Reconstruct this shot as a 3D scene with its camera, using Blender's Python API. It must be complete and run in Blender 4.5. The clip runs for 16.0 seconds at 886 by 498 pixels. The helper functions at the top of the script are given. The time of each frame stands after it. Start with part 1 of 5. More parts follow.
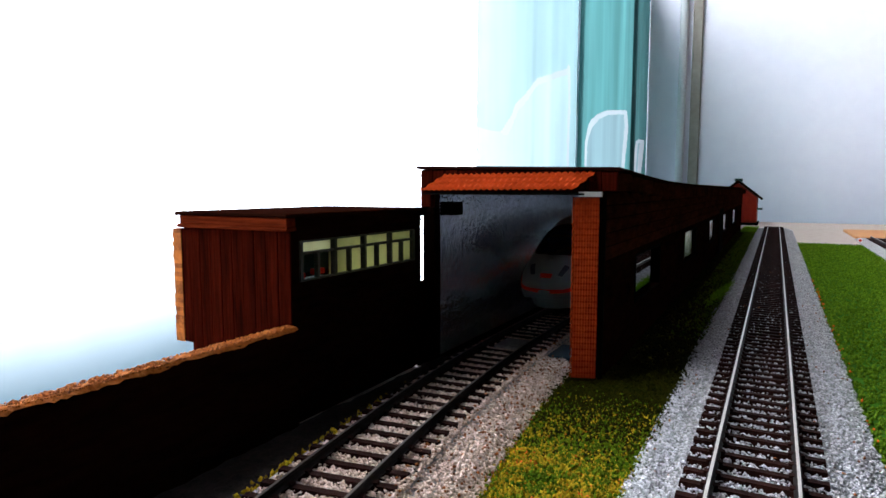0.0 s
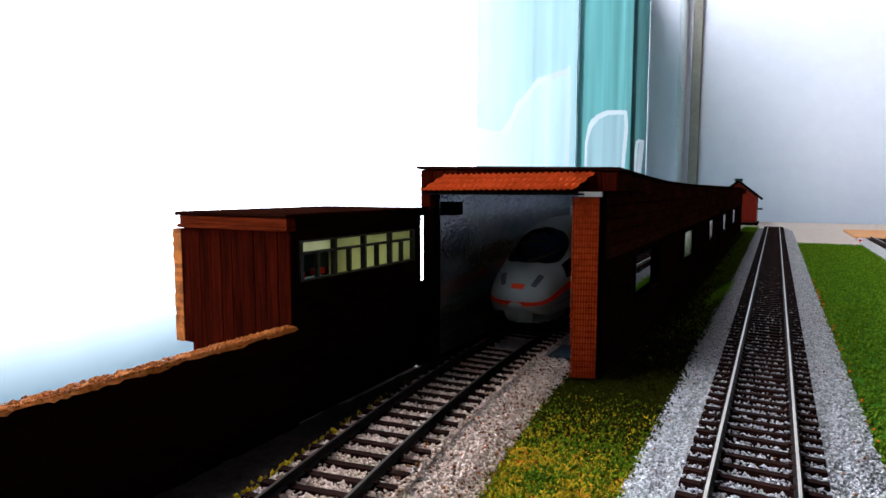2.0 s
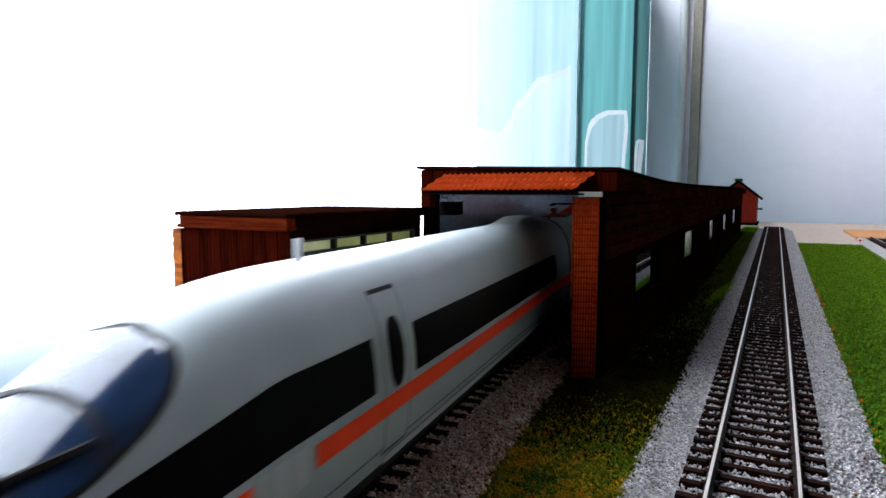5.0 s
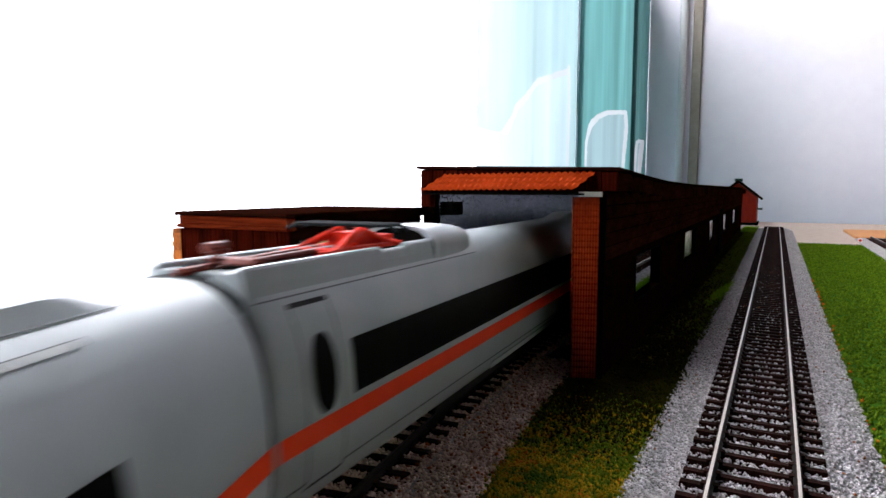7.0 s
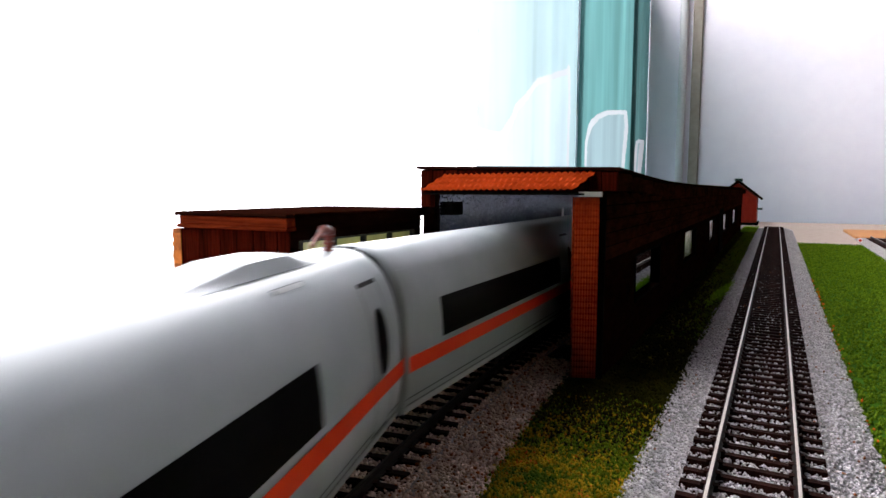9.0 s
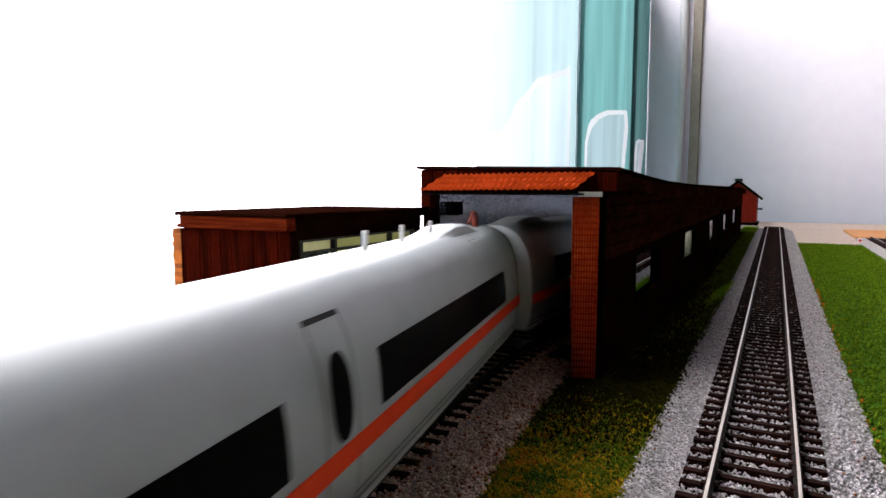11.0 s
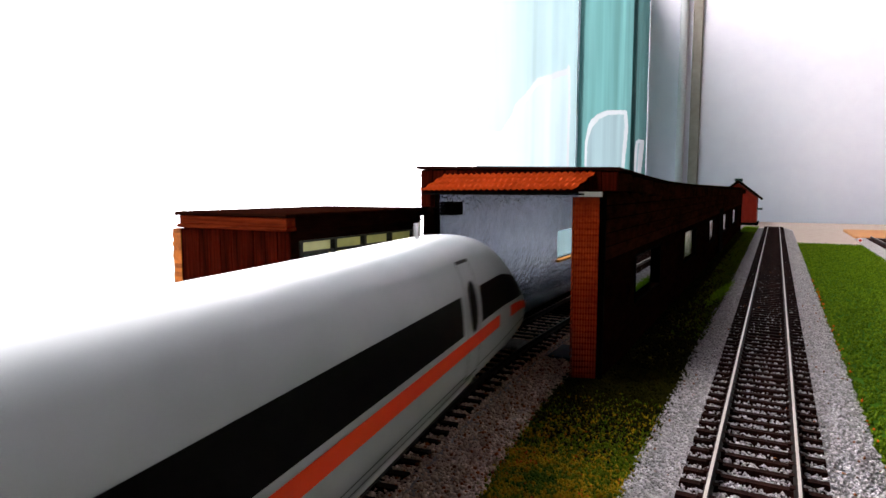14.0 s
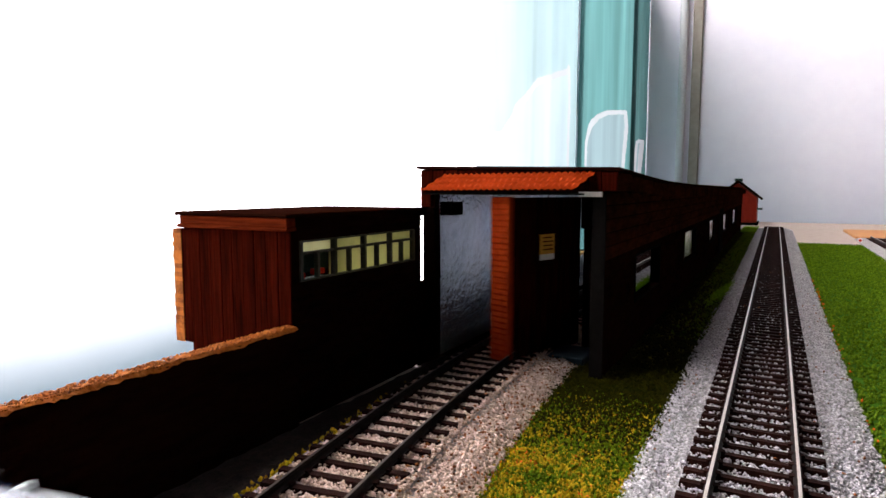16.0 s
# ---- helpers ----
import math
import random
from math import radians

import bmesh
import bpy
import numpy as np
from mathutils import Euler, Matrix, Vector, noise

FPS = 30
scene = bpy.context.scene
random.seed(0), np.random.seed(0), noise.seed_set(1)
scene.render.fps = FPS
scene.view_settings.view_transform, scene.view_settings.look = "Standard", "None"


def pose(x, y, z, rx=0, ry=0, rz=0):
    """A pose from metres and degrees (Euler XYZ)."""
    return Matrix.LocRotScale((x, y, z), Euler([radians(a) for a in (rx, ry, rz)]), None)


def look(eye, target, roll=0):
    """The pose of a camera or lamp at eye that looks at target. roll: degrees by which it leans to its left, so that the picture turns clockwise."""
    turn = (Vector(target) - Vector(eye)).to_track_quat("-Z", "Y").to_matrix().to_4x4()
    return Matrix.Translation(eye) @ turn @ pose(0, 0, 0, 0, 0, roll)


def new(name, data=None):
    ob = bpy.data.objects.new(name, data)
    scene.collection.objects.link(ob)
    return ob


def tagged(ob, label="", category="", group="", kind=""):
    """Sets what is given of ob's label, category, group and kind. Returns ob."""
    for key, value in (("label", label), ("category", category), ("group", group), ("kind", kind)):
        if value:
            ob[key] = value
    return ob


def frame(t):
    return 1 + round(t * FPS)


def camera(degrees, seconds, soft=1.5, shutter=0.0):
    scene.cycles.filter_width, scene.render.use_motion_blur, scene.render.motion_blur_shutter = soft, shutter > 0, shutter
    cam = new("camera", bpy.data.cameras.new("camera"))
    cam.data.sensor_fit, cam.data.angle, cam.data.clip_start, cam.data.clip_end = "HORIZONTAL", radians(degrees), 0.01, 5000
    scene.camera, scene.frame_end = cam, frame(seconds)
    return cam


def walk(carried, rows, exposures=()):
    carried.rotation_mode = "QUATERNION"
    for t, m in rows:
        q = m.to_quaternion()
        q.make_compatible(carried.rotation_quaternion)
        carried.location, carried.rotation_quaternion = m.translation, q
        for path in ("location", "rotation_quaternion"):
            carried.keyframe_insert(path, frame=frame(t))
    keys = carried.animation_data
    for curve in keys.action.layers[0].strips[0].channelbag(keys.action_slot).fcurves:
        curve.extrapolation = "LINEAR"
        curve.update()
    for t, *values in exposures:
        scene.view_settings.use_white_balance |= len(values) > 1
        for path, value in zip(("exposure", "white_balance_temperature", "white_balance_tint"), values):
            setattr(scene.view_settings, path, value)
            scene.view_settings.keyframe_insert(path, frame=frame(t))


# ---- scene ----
cam = camera(72, 16.0, soft=1.5, shutter=0.8)
EYE = (0.0, 0.0, 0.0711)
VIEW = look(EYE, (-0.4761, 0.8741, -0.0257))
walk(cam, [(0.0, VIEW), (16.0, VIEW)], exposures=[(0.0, -0.36, 5950, 9), (4.0, -0.36, 5850, 9), (7.0, -0.34, 6450, 16), (16.0, -0.28, 6850, 20)])

# ---- light: an overcast day behind the curtain of the window wall ----
world = bpy.data.worlds.new("daylight")
world.use_nodes = True
scene.world = world
_bg = world.node_tree.nodes["Background"]
_sky = world.node_tree.nodes.new("ShaderNodeTexSky")
_sky.sky_type, _sky.sun_disc, _sky.sun_elevation, _sky.sun_rotation = "NISHITA", False, radians(40), radians(270)
world.node_tree.links.new(_sky.outputs["Color"], _bg.inputs["Color"])
_bg.inputs["Strength"].default_value = 0.1
BACKDROP_GLOW = 13.5


# ---- materials ----
def mat(name, a, b, scale=200.0, rough=0.7, metal=0.0, bump=0.0, random_amount=0.0, island=False, stretch=(1, 1, 1),
        spec=0.15, fine=4.0, mix=0.5):
    """Two colours blended by coarse and fine noise, with a fine relief."""
    m = bpy.data.materials.new(name)
    m.use_nodes = True
    nt = m.node_tree
    n, l = nt.nodes, nt.links
    p = n["Principled BSDF"]
    tc = n.new("ShaderNodeTexCoord")
    mp = n.new("ShaderNodeMapping")
    mp.inputs["Scale"].default_value = stretch
    l.new(tc.outputs["Object"], mp.inputs["Vector"])
    n1, n2 = n.new("ShaderNodeTexNoise"), n.new("ShaderNodeTexNoise")
    n1.inputs["Scale"].default_value, n1.inputs["Detail"].default_value = scale, 6
    n2.inputs["Scale"].default_value, n2.inputs["Detail"].default_value = scale * fine, 4
    for q in (n1, n2):
        l.new(mp.outputs["Vector"], q.inputs["Vector"])
    ad = n.new("ShaderNodeMix")
    ad.data_type = "FLOAT"
    ad.inputs[0].default_value = mix
    l.new(n1.outputs["Fac"], ad.inputs[2])
    l.new(n2.outputs["Fac"], ad.inputs[3])
    fac = ad.outputs[0]
    rp = n.new("ShaderNodeMapRange")
    rp.inputs["From Min"].default_value, rp.inputs["From Max"].default_value = 0.32, 0.68
    l.new(fac, rp.inputs["Value"])
    fac = rp.outputs["Result"]
    if random_amount:
        src = n.new("ShaderNodeNewGeometry") if island else n.new("ShaderNodeObjectInfo")
        r = n.new("ShaderNodeMix")
        r.data_type = "FLOAT"
        r.inputs[0].default_value = random_amount
        l.new(fac, r.inputs[2])
        l.new(src.outputs["Random Per Island" if island else "Random"], r.inputs[3])
        fac = r.outputs[0]
    mx = n.new("ShaderNodeMix")
    mx.data_type = "RGBA"
    mx.inputs[6].default_value, mx.inputs[7].default_value = (*a, 1), (*b, 1)
    l.new(fac, mx.inputs[0])
    l.new(mx.outputs[2], p.inputs["Base Color"])
    p.inputs["Roughness"].default_value, p.inputs["Metallic"].default_value = rough, metal
    p.inputs["Specular IOR Level"].default_value = spec
    if bump:
        bp = n.new("ShaderNodeBump")
        bp.inputs["Strength"].default_value, bp.inputs["Distance"].default_value = bump, 0.0006
        l.new(ad.outputs[0], bp.inputs["Height"])
        l.new(bp.outputs["Normal"], p.inputs["Normal"])
    return m


def glow(name, colour, low, strength):
    """Sky that is dimmer and bluer below the horizon."""
    m = bpy.data.materials.new(name)
    m.use_nodes = True
    n = m.node_tree.nodes
    n.remove(n["Principled BSDF"])
    e = n.new("ShaderNodeEmission")
    e.inputs["Strength"].default_value = strength
    tc, sep, rp, mx = n.new("ShaderNodeTexCoord"), n.new("ShaderNodeSeparateXYZ"), n.new("ShaderNodeMapRange"), n.new("ShaderNodeMix")
    l = m.node_tree.links
    mx.data_type = "RGBA"
    mx.inputs[6].default_value, mx.inputs[7].default_value = (*low, 1), (*colour, 1)
    rp.inputs["From Min"].default_value, rp.inputs["From Max"].default_value = -0.75, 0.05
    l.new(tc.outputs["Object"], sep.inputs[0])
    l.new(sep.outputs["Z"], rp.inputs["Value"])
    l.new(rp.outputs["Result"], mx.inputs[0])
    l.new(mx.outputs[2], e.inputs["Color"])
    m.node_tree.links.new(e.outputs[0], n["Material Output"].inputs[0])
    return m


def sheer(name, colour, through_amount, wave=60.0, fade=None, bands=0.0):
    """Thin cloth: part of the light goes straight through, the rest is spread; bands: how strongly fold tones are put
    into its colour.
    """
    m = bpy.data.materials.new(name)
    m.use_nodes = True
    nt = m.node_tree
    n, l = nt.nodes, nt.links
    n.remove(n["Principled BSDF"])
    tr, tl, df = n.new("ShaderNodeBsdfTransparent"), n.new("ShaderNodeBsdfTranslucent"), n.new("ShaderNodeBsdfDiffuse")
    tex, tc, rp = n.new("ShaderNodeTexNoise"), n.new("ShaderNodeTexCoord"), n.new("ShaderNodeMapRange")
    tex.inputs["Scale"].default_value, tex.inputs["Detail"].default_value = wave, 5
    l.new(tc.outputs["Object"], tex.inputs["Vector"])
    rp.inputs["From Min"].default_value, rp.inputs["From Max"].default_value = 0.3, 0.7
    rp.inputs["To Min"].default_value, rp.inputs["To Max"].default_value = through_amount * 0.75, min(1, through_amount * 1.25)
    l.new(tex.outputs["Fac"], rp.inputs["Value"])
    mpb, nb, cb = n.new("ShaderNodeMapping"), n.new("ShaderNodeTexNoise"), n.new("ShaderNodeMix")
    mpb.inputs["Scale"].default_value = (0, 16, 1.6)
    nb.inputs["Scale"].default_value, nb.inputs["Detail"].default_value = 1.0, 3
    cb.data_type = "RGBA"
    cb.inputs[6].default_value = (*[q * (1 - bands) for q in colour], 1)
    cb.inputs[7].default_value = (*[min(1, q * (1 + bands)) for q in colour], 1)
    rb = n.new("ShaderNodeMapRange")
    rb.inputs["From Min"].default_value, rb.inputs["From Max"].default_value = 0.3, 0.7
    l.new(tc.outputs["Object"], mpb.inputs["Vector"])
    l.new(mpb.outputs["Vector"], nb.inputs["Vector"])
    l.new(nb.outputs["Fac"], rb.inputs["Value"])
    l.new(rb.outputs["Result"], cb.inputs[0])
    for q in (tl, df):
        l.new(cb.outputs[2], q.inputs["Color"])
    tr.inputs["Color"].default_value = (*[0.5 + 0.5 * c for c in colour], 1)
    m1, m2 = n.new("ShaderNodeMixShader"), n.new("ShaderNodeMixShader")
    m1.inputs[0].default_value = 0.35
    l.new(tl.outputs[0], m1.inputs[1])
    l.new(df.outputs[0], m1.inputs[2])
    clear = rp.outputs["Result"]
    if fade:
        sp, fr, mxm = n.new("ShaderNodeSeparateXYZ"), n.new("ShaderNodeMapRange"), n.new("ShaderNodeMath")
        l.new(tc.outputs["Object"], sp.inputs[0])
        l.new(sp.outputs["Z" if len(fade) == 2 else "Y"], fr.inputs["Value"])
        fr.inputs["From Min"].default_value, fr.inputs["From Max"].default_value = fade[:2]
        fr.inputs["To Max"].default_value = 1.0 if len(fade) == 2 else 0.11
        mxm.operation = "MAXIMUM"
        l.new(clear, mxm.inputs[0])
        l.new(fr.outputs["Result"], mxm.inputs[1])
        clear = mxm.outputs[0]
    l.new(clear, m2.inputs[0])
    l.new(m1.outputs[0], m2.inputs[1])
    l.new(tr.outputs[0], m2.inputs[2])
    l.new(m2.outputs[0], n["Material Output"].inputs[0])
    return m


def glass(name, colour, rough=0.02, clear=0.75, gloss=0.08):
    """A thin pane: mostly clear, with a mirror-like coat."""
    m = bpy.data.materials.new(name)
    m.use_nodes = True
    nt = m.node_tree
    n, l = nt.nodes, nt.links
    n.remove(n["Principled BSDF"])
    tr, gl, mx = n.new("ShaderNodeBsdfTransparent"), n.new("ShaderNodeBsdfGlossy"), n.new("ShaderNodeMixShader")
    tr.inputs["Color"].default_value = (*[c * clear for c in colour], 1)
    gl.inputs["Roughness"].default_value = rough
    mx.inputs[0].default_value = gloss
    l.new(tr.outputs[0], mx.inputs[1])
    l.new(gl.outputs[0], mx.inputs[2])
    l.new(mx.outputs[0], n["Material Output"].inputs[0])
    return m


M = {
    "room_wall": mat("room_wall", (0.84, 0.81, 0.91), (0.94, 0.915, 0.985), 2.6, 0.85, bump=0.15, fine=14, mix=0.25),
    "room_dim": mat("room_dim", (0.03, 0.028, 0.026), (0.05, 0.047, 0.045), 3, 0.9, spec=0.1),
    "room_far": mat("room_far", (0.17, 0.17, 0.165), (0.23, 0.23, 0.225), 4, 0.9, spec=0.1),
    "ceiling_grey": mat("ceiling_grey", (0.07, 0.065, 0.06), (0.10, 0.095, 0.09), 3, 0.9, spec=0.1),
    "trim_white": mat("trim_white", (0.75, 0.75, 0.77), (0.82, 0.82, 0.84), 20, 0.35),
    "pipe_shadow_tan": mat("pipe_shadow_tan", (0.30, 0.26, 0.22), (0.38, 0.34, 0.29), 20, 0.6),
    "sand": mat("sand", (0.36, 0.28, 0.23), (0.50, 0.41, 0.35), 90, 0.9, bump=0.4, fine=10),
    "board": mat("board", (0.28, 0.19, 0.11), (0.36, 0.25, 0.15), 30, 0.8, stretch=(1, 8, 8)),
    "lawn": mat("lawn", (0.018, 0.060, 0.004), (0.040, 0.105, 0.008), 260, 0.95, bump=0.8, spec=0.0),
    "lawn_mixed": mat("lawn_mixed", (0.03, 0.045, 0.004), (0.10, 0.09, 0.010), 220, 0.95, bump=0.8, spec=0.0),
    "turf": mat("turf", (0.0308, 0.0726, 0.0033), (0.1265, 0.2035, 0.0110), 90, 0.95, random_amount=0.7, island=True, spec=0.0),
    "turf_fresh": mat("turf_fresh", (0.10, 0.24, 0.008), (0.24, 0.42, 0.015), 90, 0.95, random_amount=0.7, island=True, spec=0.0),
    "turf_mixed": mat("turf_mixed", (0.0216, 0.0743, 0.0027), (0.1485, 0.1823, 0.0081), 70, 0.95, random_amount=0.6, island=True, spec=0.0),
    # browner flock, with the shade at the shed's foot darkened into its colour
    "turf_olive_shade": mat("turf_olive_shade", (0.0066, 0.0099, 0.0011), (0.0330, 0.0303, 0.0028), 60, 0.95, random_amount=0.5, island=True, spec=0.0),
    "turf_yellow": mat("turf_yellow", (0.1885, 0.1595, 0.0072), (0.4785, 0.2900, 0.0130), 90, 0.95, random_amount=0.7, island=True, spec=0.0),
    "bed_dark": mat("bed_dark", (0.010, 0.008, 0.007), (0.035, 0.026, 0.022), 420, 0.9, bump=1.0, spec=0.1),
    "turf_orange": mat("turf_orange", (0.55, 0.07, 0.01), (0.5, 0.16, 0.02), 90, 0.95, random_amount=0.7, island=True, spec=0.0),
    "crumb_brown": mat("crumb_brown", (0.10, 0.035, 0.012), (0.42, 0.14, 0.04), 90, 0.95, random_amount=0.7, island=True, spec=0.1),
    "ballast_bed": mat("ballast_bed", (0.16, 0.14, 0.135), (0.42, 0.39, 0.385), 420, 0.9, bump=1.0),
    "stone": mat("stone", (0.25, 0.235, 0.24), (0.70, 0.67, 0.68), 300, 0.75, random_amount=0.8, island=True),
    "stone_warm": mat("stone_warm", (0.32, 0.215, 0.155), (0.87, 0.68, 0.58), 300, 0.75, random_amount=0.8, island=True),
    "sleeper": mat("sleeper", (0.004, 0.0013, 0.0008), (0.024, 0.007, 0.0045), 300, 0.8, bump=0.4, spec=0.04, random_amount=0.35, stretch=(1, 6, 1)),
    "rail_side": mat("rail_side", (0.005, 0.0035, 0.003), (0.014, 0.009, 0.007), 300, 0.7, spec=0.08),
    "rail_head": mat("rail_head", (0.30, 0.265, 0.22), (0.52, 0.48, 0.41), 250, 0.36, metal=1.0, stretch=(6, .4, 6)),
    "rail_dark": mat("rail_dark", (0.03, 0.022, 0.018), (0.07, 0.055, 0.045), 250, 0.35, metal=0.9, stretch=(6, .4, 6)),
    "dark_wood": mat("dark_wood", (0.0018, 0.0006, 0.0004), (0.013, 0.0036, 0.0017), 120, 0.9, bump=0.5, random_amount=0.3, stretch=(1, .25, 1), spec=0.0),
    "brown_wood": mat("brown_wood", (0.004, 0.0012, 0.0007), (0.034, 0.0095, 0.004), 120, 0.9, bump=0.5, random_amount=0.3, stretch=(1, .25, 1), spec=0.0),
    "red_wood": mat("red_wood", (0.0025, 0.0006, 0.0004), (0.046, 0.0048, 0.0018), 95, 0.85, bump=0.6, random_amount=0.15, stretch=(3, 3, .2), spec=0.0),
    "roof_felt": mat("roof_felt", (0.005, 0.0012, 0.0007), (0.014, 0.0035, 0.0018), 90, 0.9, bump=0.4, spec=0.0),
    "tile_red": mat("tile_red", (0.26, 0.028, 0.006), (0.50, 0.064, 0.012), 160, 0.85, bump=0.3, random_amount=0.3, spec=0.0),
    # copy of tile_red, darkened because the upright gate end catches less light
    "tile_shaded": mat("tile_shaded", (0.16, 0.016, 0.004), (0.29, 0.034, 0.007), 160, 0.9, bump=0.3, random_amount=0.2, spec=0.0),
    "trim_red": mat("trim_red", (0.045, 0.0055, 0.0018), (0.115, 0.017, 0.005), 140, 0.8, stretch=(.2, 1, 3), spec=0.0),
    "cork": mat("cork", (0.09, 0.018, 0.002), (0.58, 0.17, 0.022), 260, 0.9, bump=1.0, random_amount=0.5, island=True),
    "foil": mat("foil", (0.50, 0.53, 0.67), (0.87, 0.90, 1.0), 130, 0.20, metal=0.9, bump=1.0, stretch=(1, .8, .8), fine=4),
    "lining_white": mat("lining_white", (0.80, 0.83, 0.89), (0.87, 0.90, 0.96), 60, 0.6),
    "black": mat("black", (0.004, 0.0038, 0.0035), (0.008, 0.007, 0.0065), 90, 0.8, spec=0.0),
    "frame_dark": mat("frame_dark", (0.012, 0.014, 0.010), (0.03, 0.032, 0.024), 100, 0.6),
    "train_white": mat("train_white", (0.32, 0.365, 0.375), (0.37, 0.415, 0.425), 25, 0.36, spec=0.25),
    "train_sill": mat("train_sill", (0.50, 0.54, 0.54), (0.56, 0.60, 0.60), 40, 0.4),
    "train_grey": mat("train_grey", (0.40, 0.43, 0.42), (0.46, 0.48, 0.47), 40, 0.4),
    "train_stripe": mat("train_stripe", (0.86, 0.055, 0.014), (0.92, 0.07, 0.018), 40, 0.4, spec=0.1),
    "train_glass": mat("train_glass", (0.002, 0.002, 0.0025), (0.004, 0.004, 0.005), 40, 0.30, spec=0.02),
    "cab_glass": mat("cab_glass", (0.008, 0.018, 0.045), (0.02, 0.045, 0.11), 60, 0.05, spec=0.55),
    # lighter copy of the bellows rubber: one joint's brighter look is painted in
    "bellows_grey": mat("bellows_grey", (0.10, 0.125, 0.13), (0.14, 0.165, 0.17), 80, 0.6, spec=0.1),
    "rubber": mat("rubber", (0.004, 0.006, 0.007), (0.008, 0.012, 0.014), 80, 0.6, spec=0.05),
    "insulator": mat("insulator", (0.14, 0.022, 0.014), (0.22, 0.04, 0.024), 100, 0.4),
    "panto_red": mat("panto_red", (0.60, 0.016, 0.004), (0.72, 0.03, 0.007), 100, 0.5, spec=0.05),
    "steel": mat("steel", (0.30, 0.30, 0.31), (0.45, 0.45, 0.46), 120, 0.4, metal=0.8),
    "underframe": mat("underframe", (0.010, 0.010, 0.010), (0.022, 0.021, 0.02), 120, 0.7),
    "lens": mat("lens", (0.10, 0.12, 0.15), (0.16, 0.18, 0.21), 60, 0.1, spec=0.8),
    "sign_yellow": mat("sign_yellow", (0.72, 0.34, 0.05), (0.80, 0.42, 0.08), 150, 0.6),
    "sign_white": mat("sign_white", (0.75, 0.72, 0.70), (0.82, 0.80, 0.78), 150, 0.6),
    "plate_blue": mat("plate_blue", (0.018, 0.034, 0.046), (0.035, 0.058, 0.075), 200, 0.6, bump=0.3),
    "plate_orange": mat("plate_orange", (0.42, 0.17, 0.05), (0.55, 0.24, 0.08), 60, 0.7, stretch=(1, .2, 1)),
    "hut_red": mat("hut_red", (0.15, 0.010, 0.004), (0.24, 0.018, 0.006), 160, 0.85, stretch=(3, 1, .3)),
    "hut_green": mat("hut_green", (0.012, 0.03, 0.022), (0.02, 0.05, 0.035), 160, 0.7),
    "seam": mat("seam", (0.10, 0.11, 0.115), (0.14, 0.15, 0.155), 60, 0.6),
    "sill": mat("sill", (0.60, 0.24, 0.05), (0.70, 0.30, 0.07), 160, 0.6),
    "sheer_white": sheer("sheer_white", (0.92, 0.96, 0.985), 0.72, 30),
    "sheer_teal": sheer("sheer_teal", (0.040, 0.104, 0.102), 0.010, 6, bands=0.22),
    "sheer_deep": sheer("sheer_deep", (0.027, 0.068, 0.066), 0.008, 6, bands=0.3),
    "sheer_teal_thin": sheer("sheer_teal_thin", (0.090, 0.132, 0.140), 0.014, 6, bands=0.15),
    "sheer_mint_thin": sheer("sheer_mint_thin", (0.150, 0.198, 0.203), 0.045, 6, (0.98, 0.71, "y"), bands=0.1),
    "lace_white": sheer("lace_white", (0.17, 0.185, 0.188), 0.06, 25),
    "sheer_blue": sheer("sheer_blue", (0.066, 0.092, 0.105), 0.06, 25, (-0.045, 0.065)),
    "sheer_mint": sheer("sheer_mint", (0.118, 0.172, 0.176), 0.032, 7, (0.98, 0.71, "y"), bands=0.12),
    "pane": glass("pane", (0.95, 1.0, 1.0), 0.03, 0.8),
    "pane_film": mat("pane_film", (0.80, 0.83, 0.86), (0.90, 0.92, 0.95), 120, 0.012, metal=1.0, bump=0.012),
    "pane_dull": mat("pane_dull", (0.80, 0.84, 0.92), (0.90, 0.94, 0.99), 120, 0.22, metal=1.0, bump=0.10),
    "pane_yellow": sheer("pane_yellow", (0.70, 0.685, 0.32), 0.32, 120),
    "outside": glow("outside", (0.97, 0.985, 1.0), (0.05, 0.10, 0.16), BACKDROP_GLOW),
}


# ---- mesh helpers ----
def lin(a, b, n):
    return [a + (b - a) * i / n for i in range(n + 1)]


def box(bm, x0, x1, y0, y1, z0, z1):
    v = [bm.verts.new(p) for p in ((x0, y0, z0), (x1, y0, z0), (x1, y1, z0), (x0, y1, z0),
                                   (x0, y0, z1), (x1, y0, z1), (x1, y1, z1), (x0, y1, z1))]
    for f in ((3, 2, 1, 0), (4, 5, 6, 7), (0, 1, 5, 4), (1, 2, 6, 5), (2, 3, 7, 6), (3, 0, 4, 7)):
        bm.faces.new([v[i] for i in f])
    return v


def boxes(*dims, bevel=0.0):
    bm = bmesh.new()
    for d in dims:
        box(bm, *d)
    if bevel:
        bmesh.ops.bevel(bm, geom=list(bm.edges), offset=bevel, segments=1, affect="EDGES")
    return bm


def mesh_of(name, bm, material, smooth=False):
    me = bpy.data.meshes.new(name)
    bm.to_mesh(me)
    bm.free()
    me.materials.append(M[material] if isinstance(material, str) else material)
    if smooth:
        for p in me.polygons:
            p.use_smooth = True
    return me


def part(name, bm, material, parent=None, label="", smooth=False):
    ob = new(name, mesh_of(name, bm, material, smooth) if isinstance(bm, bmesh.types.BMesh) else bm)
    ob.parent = parent
    return tagged(ob, label)


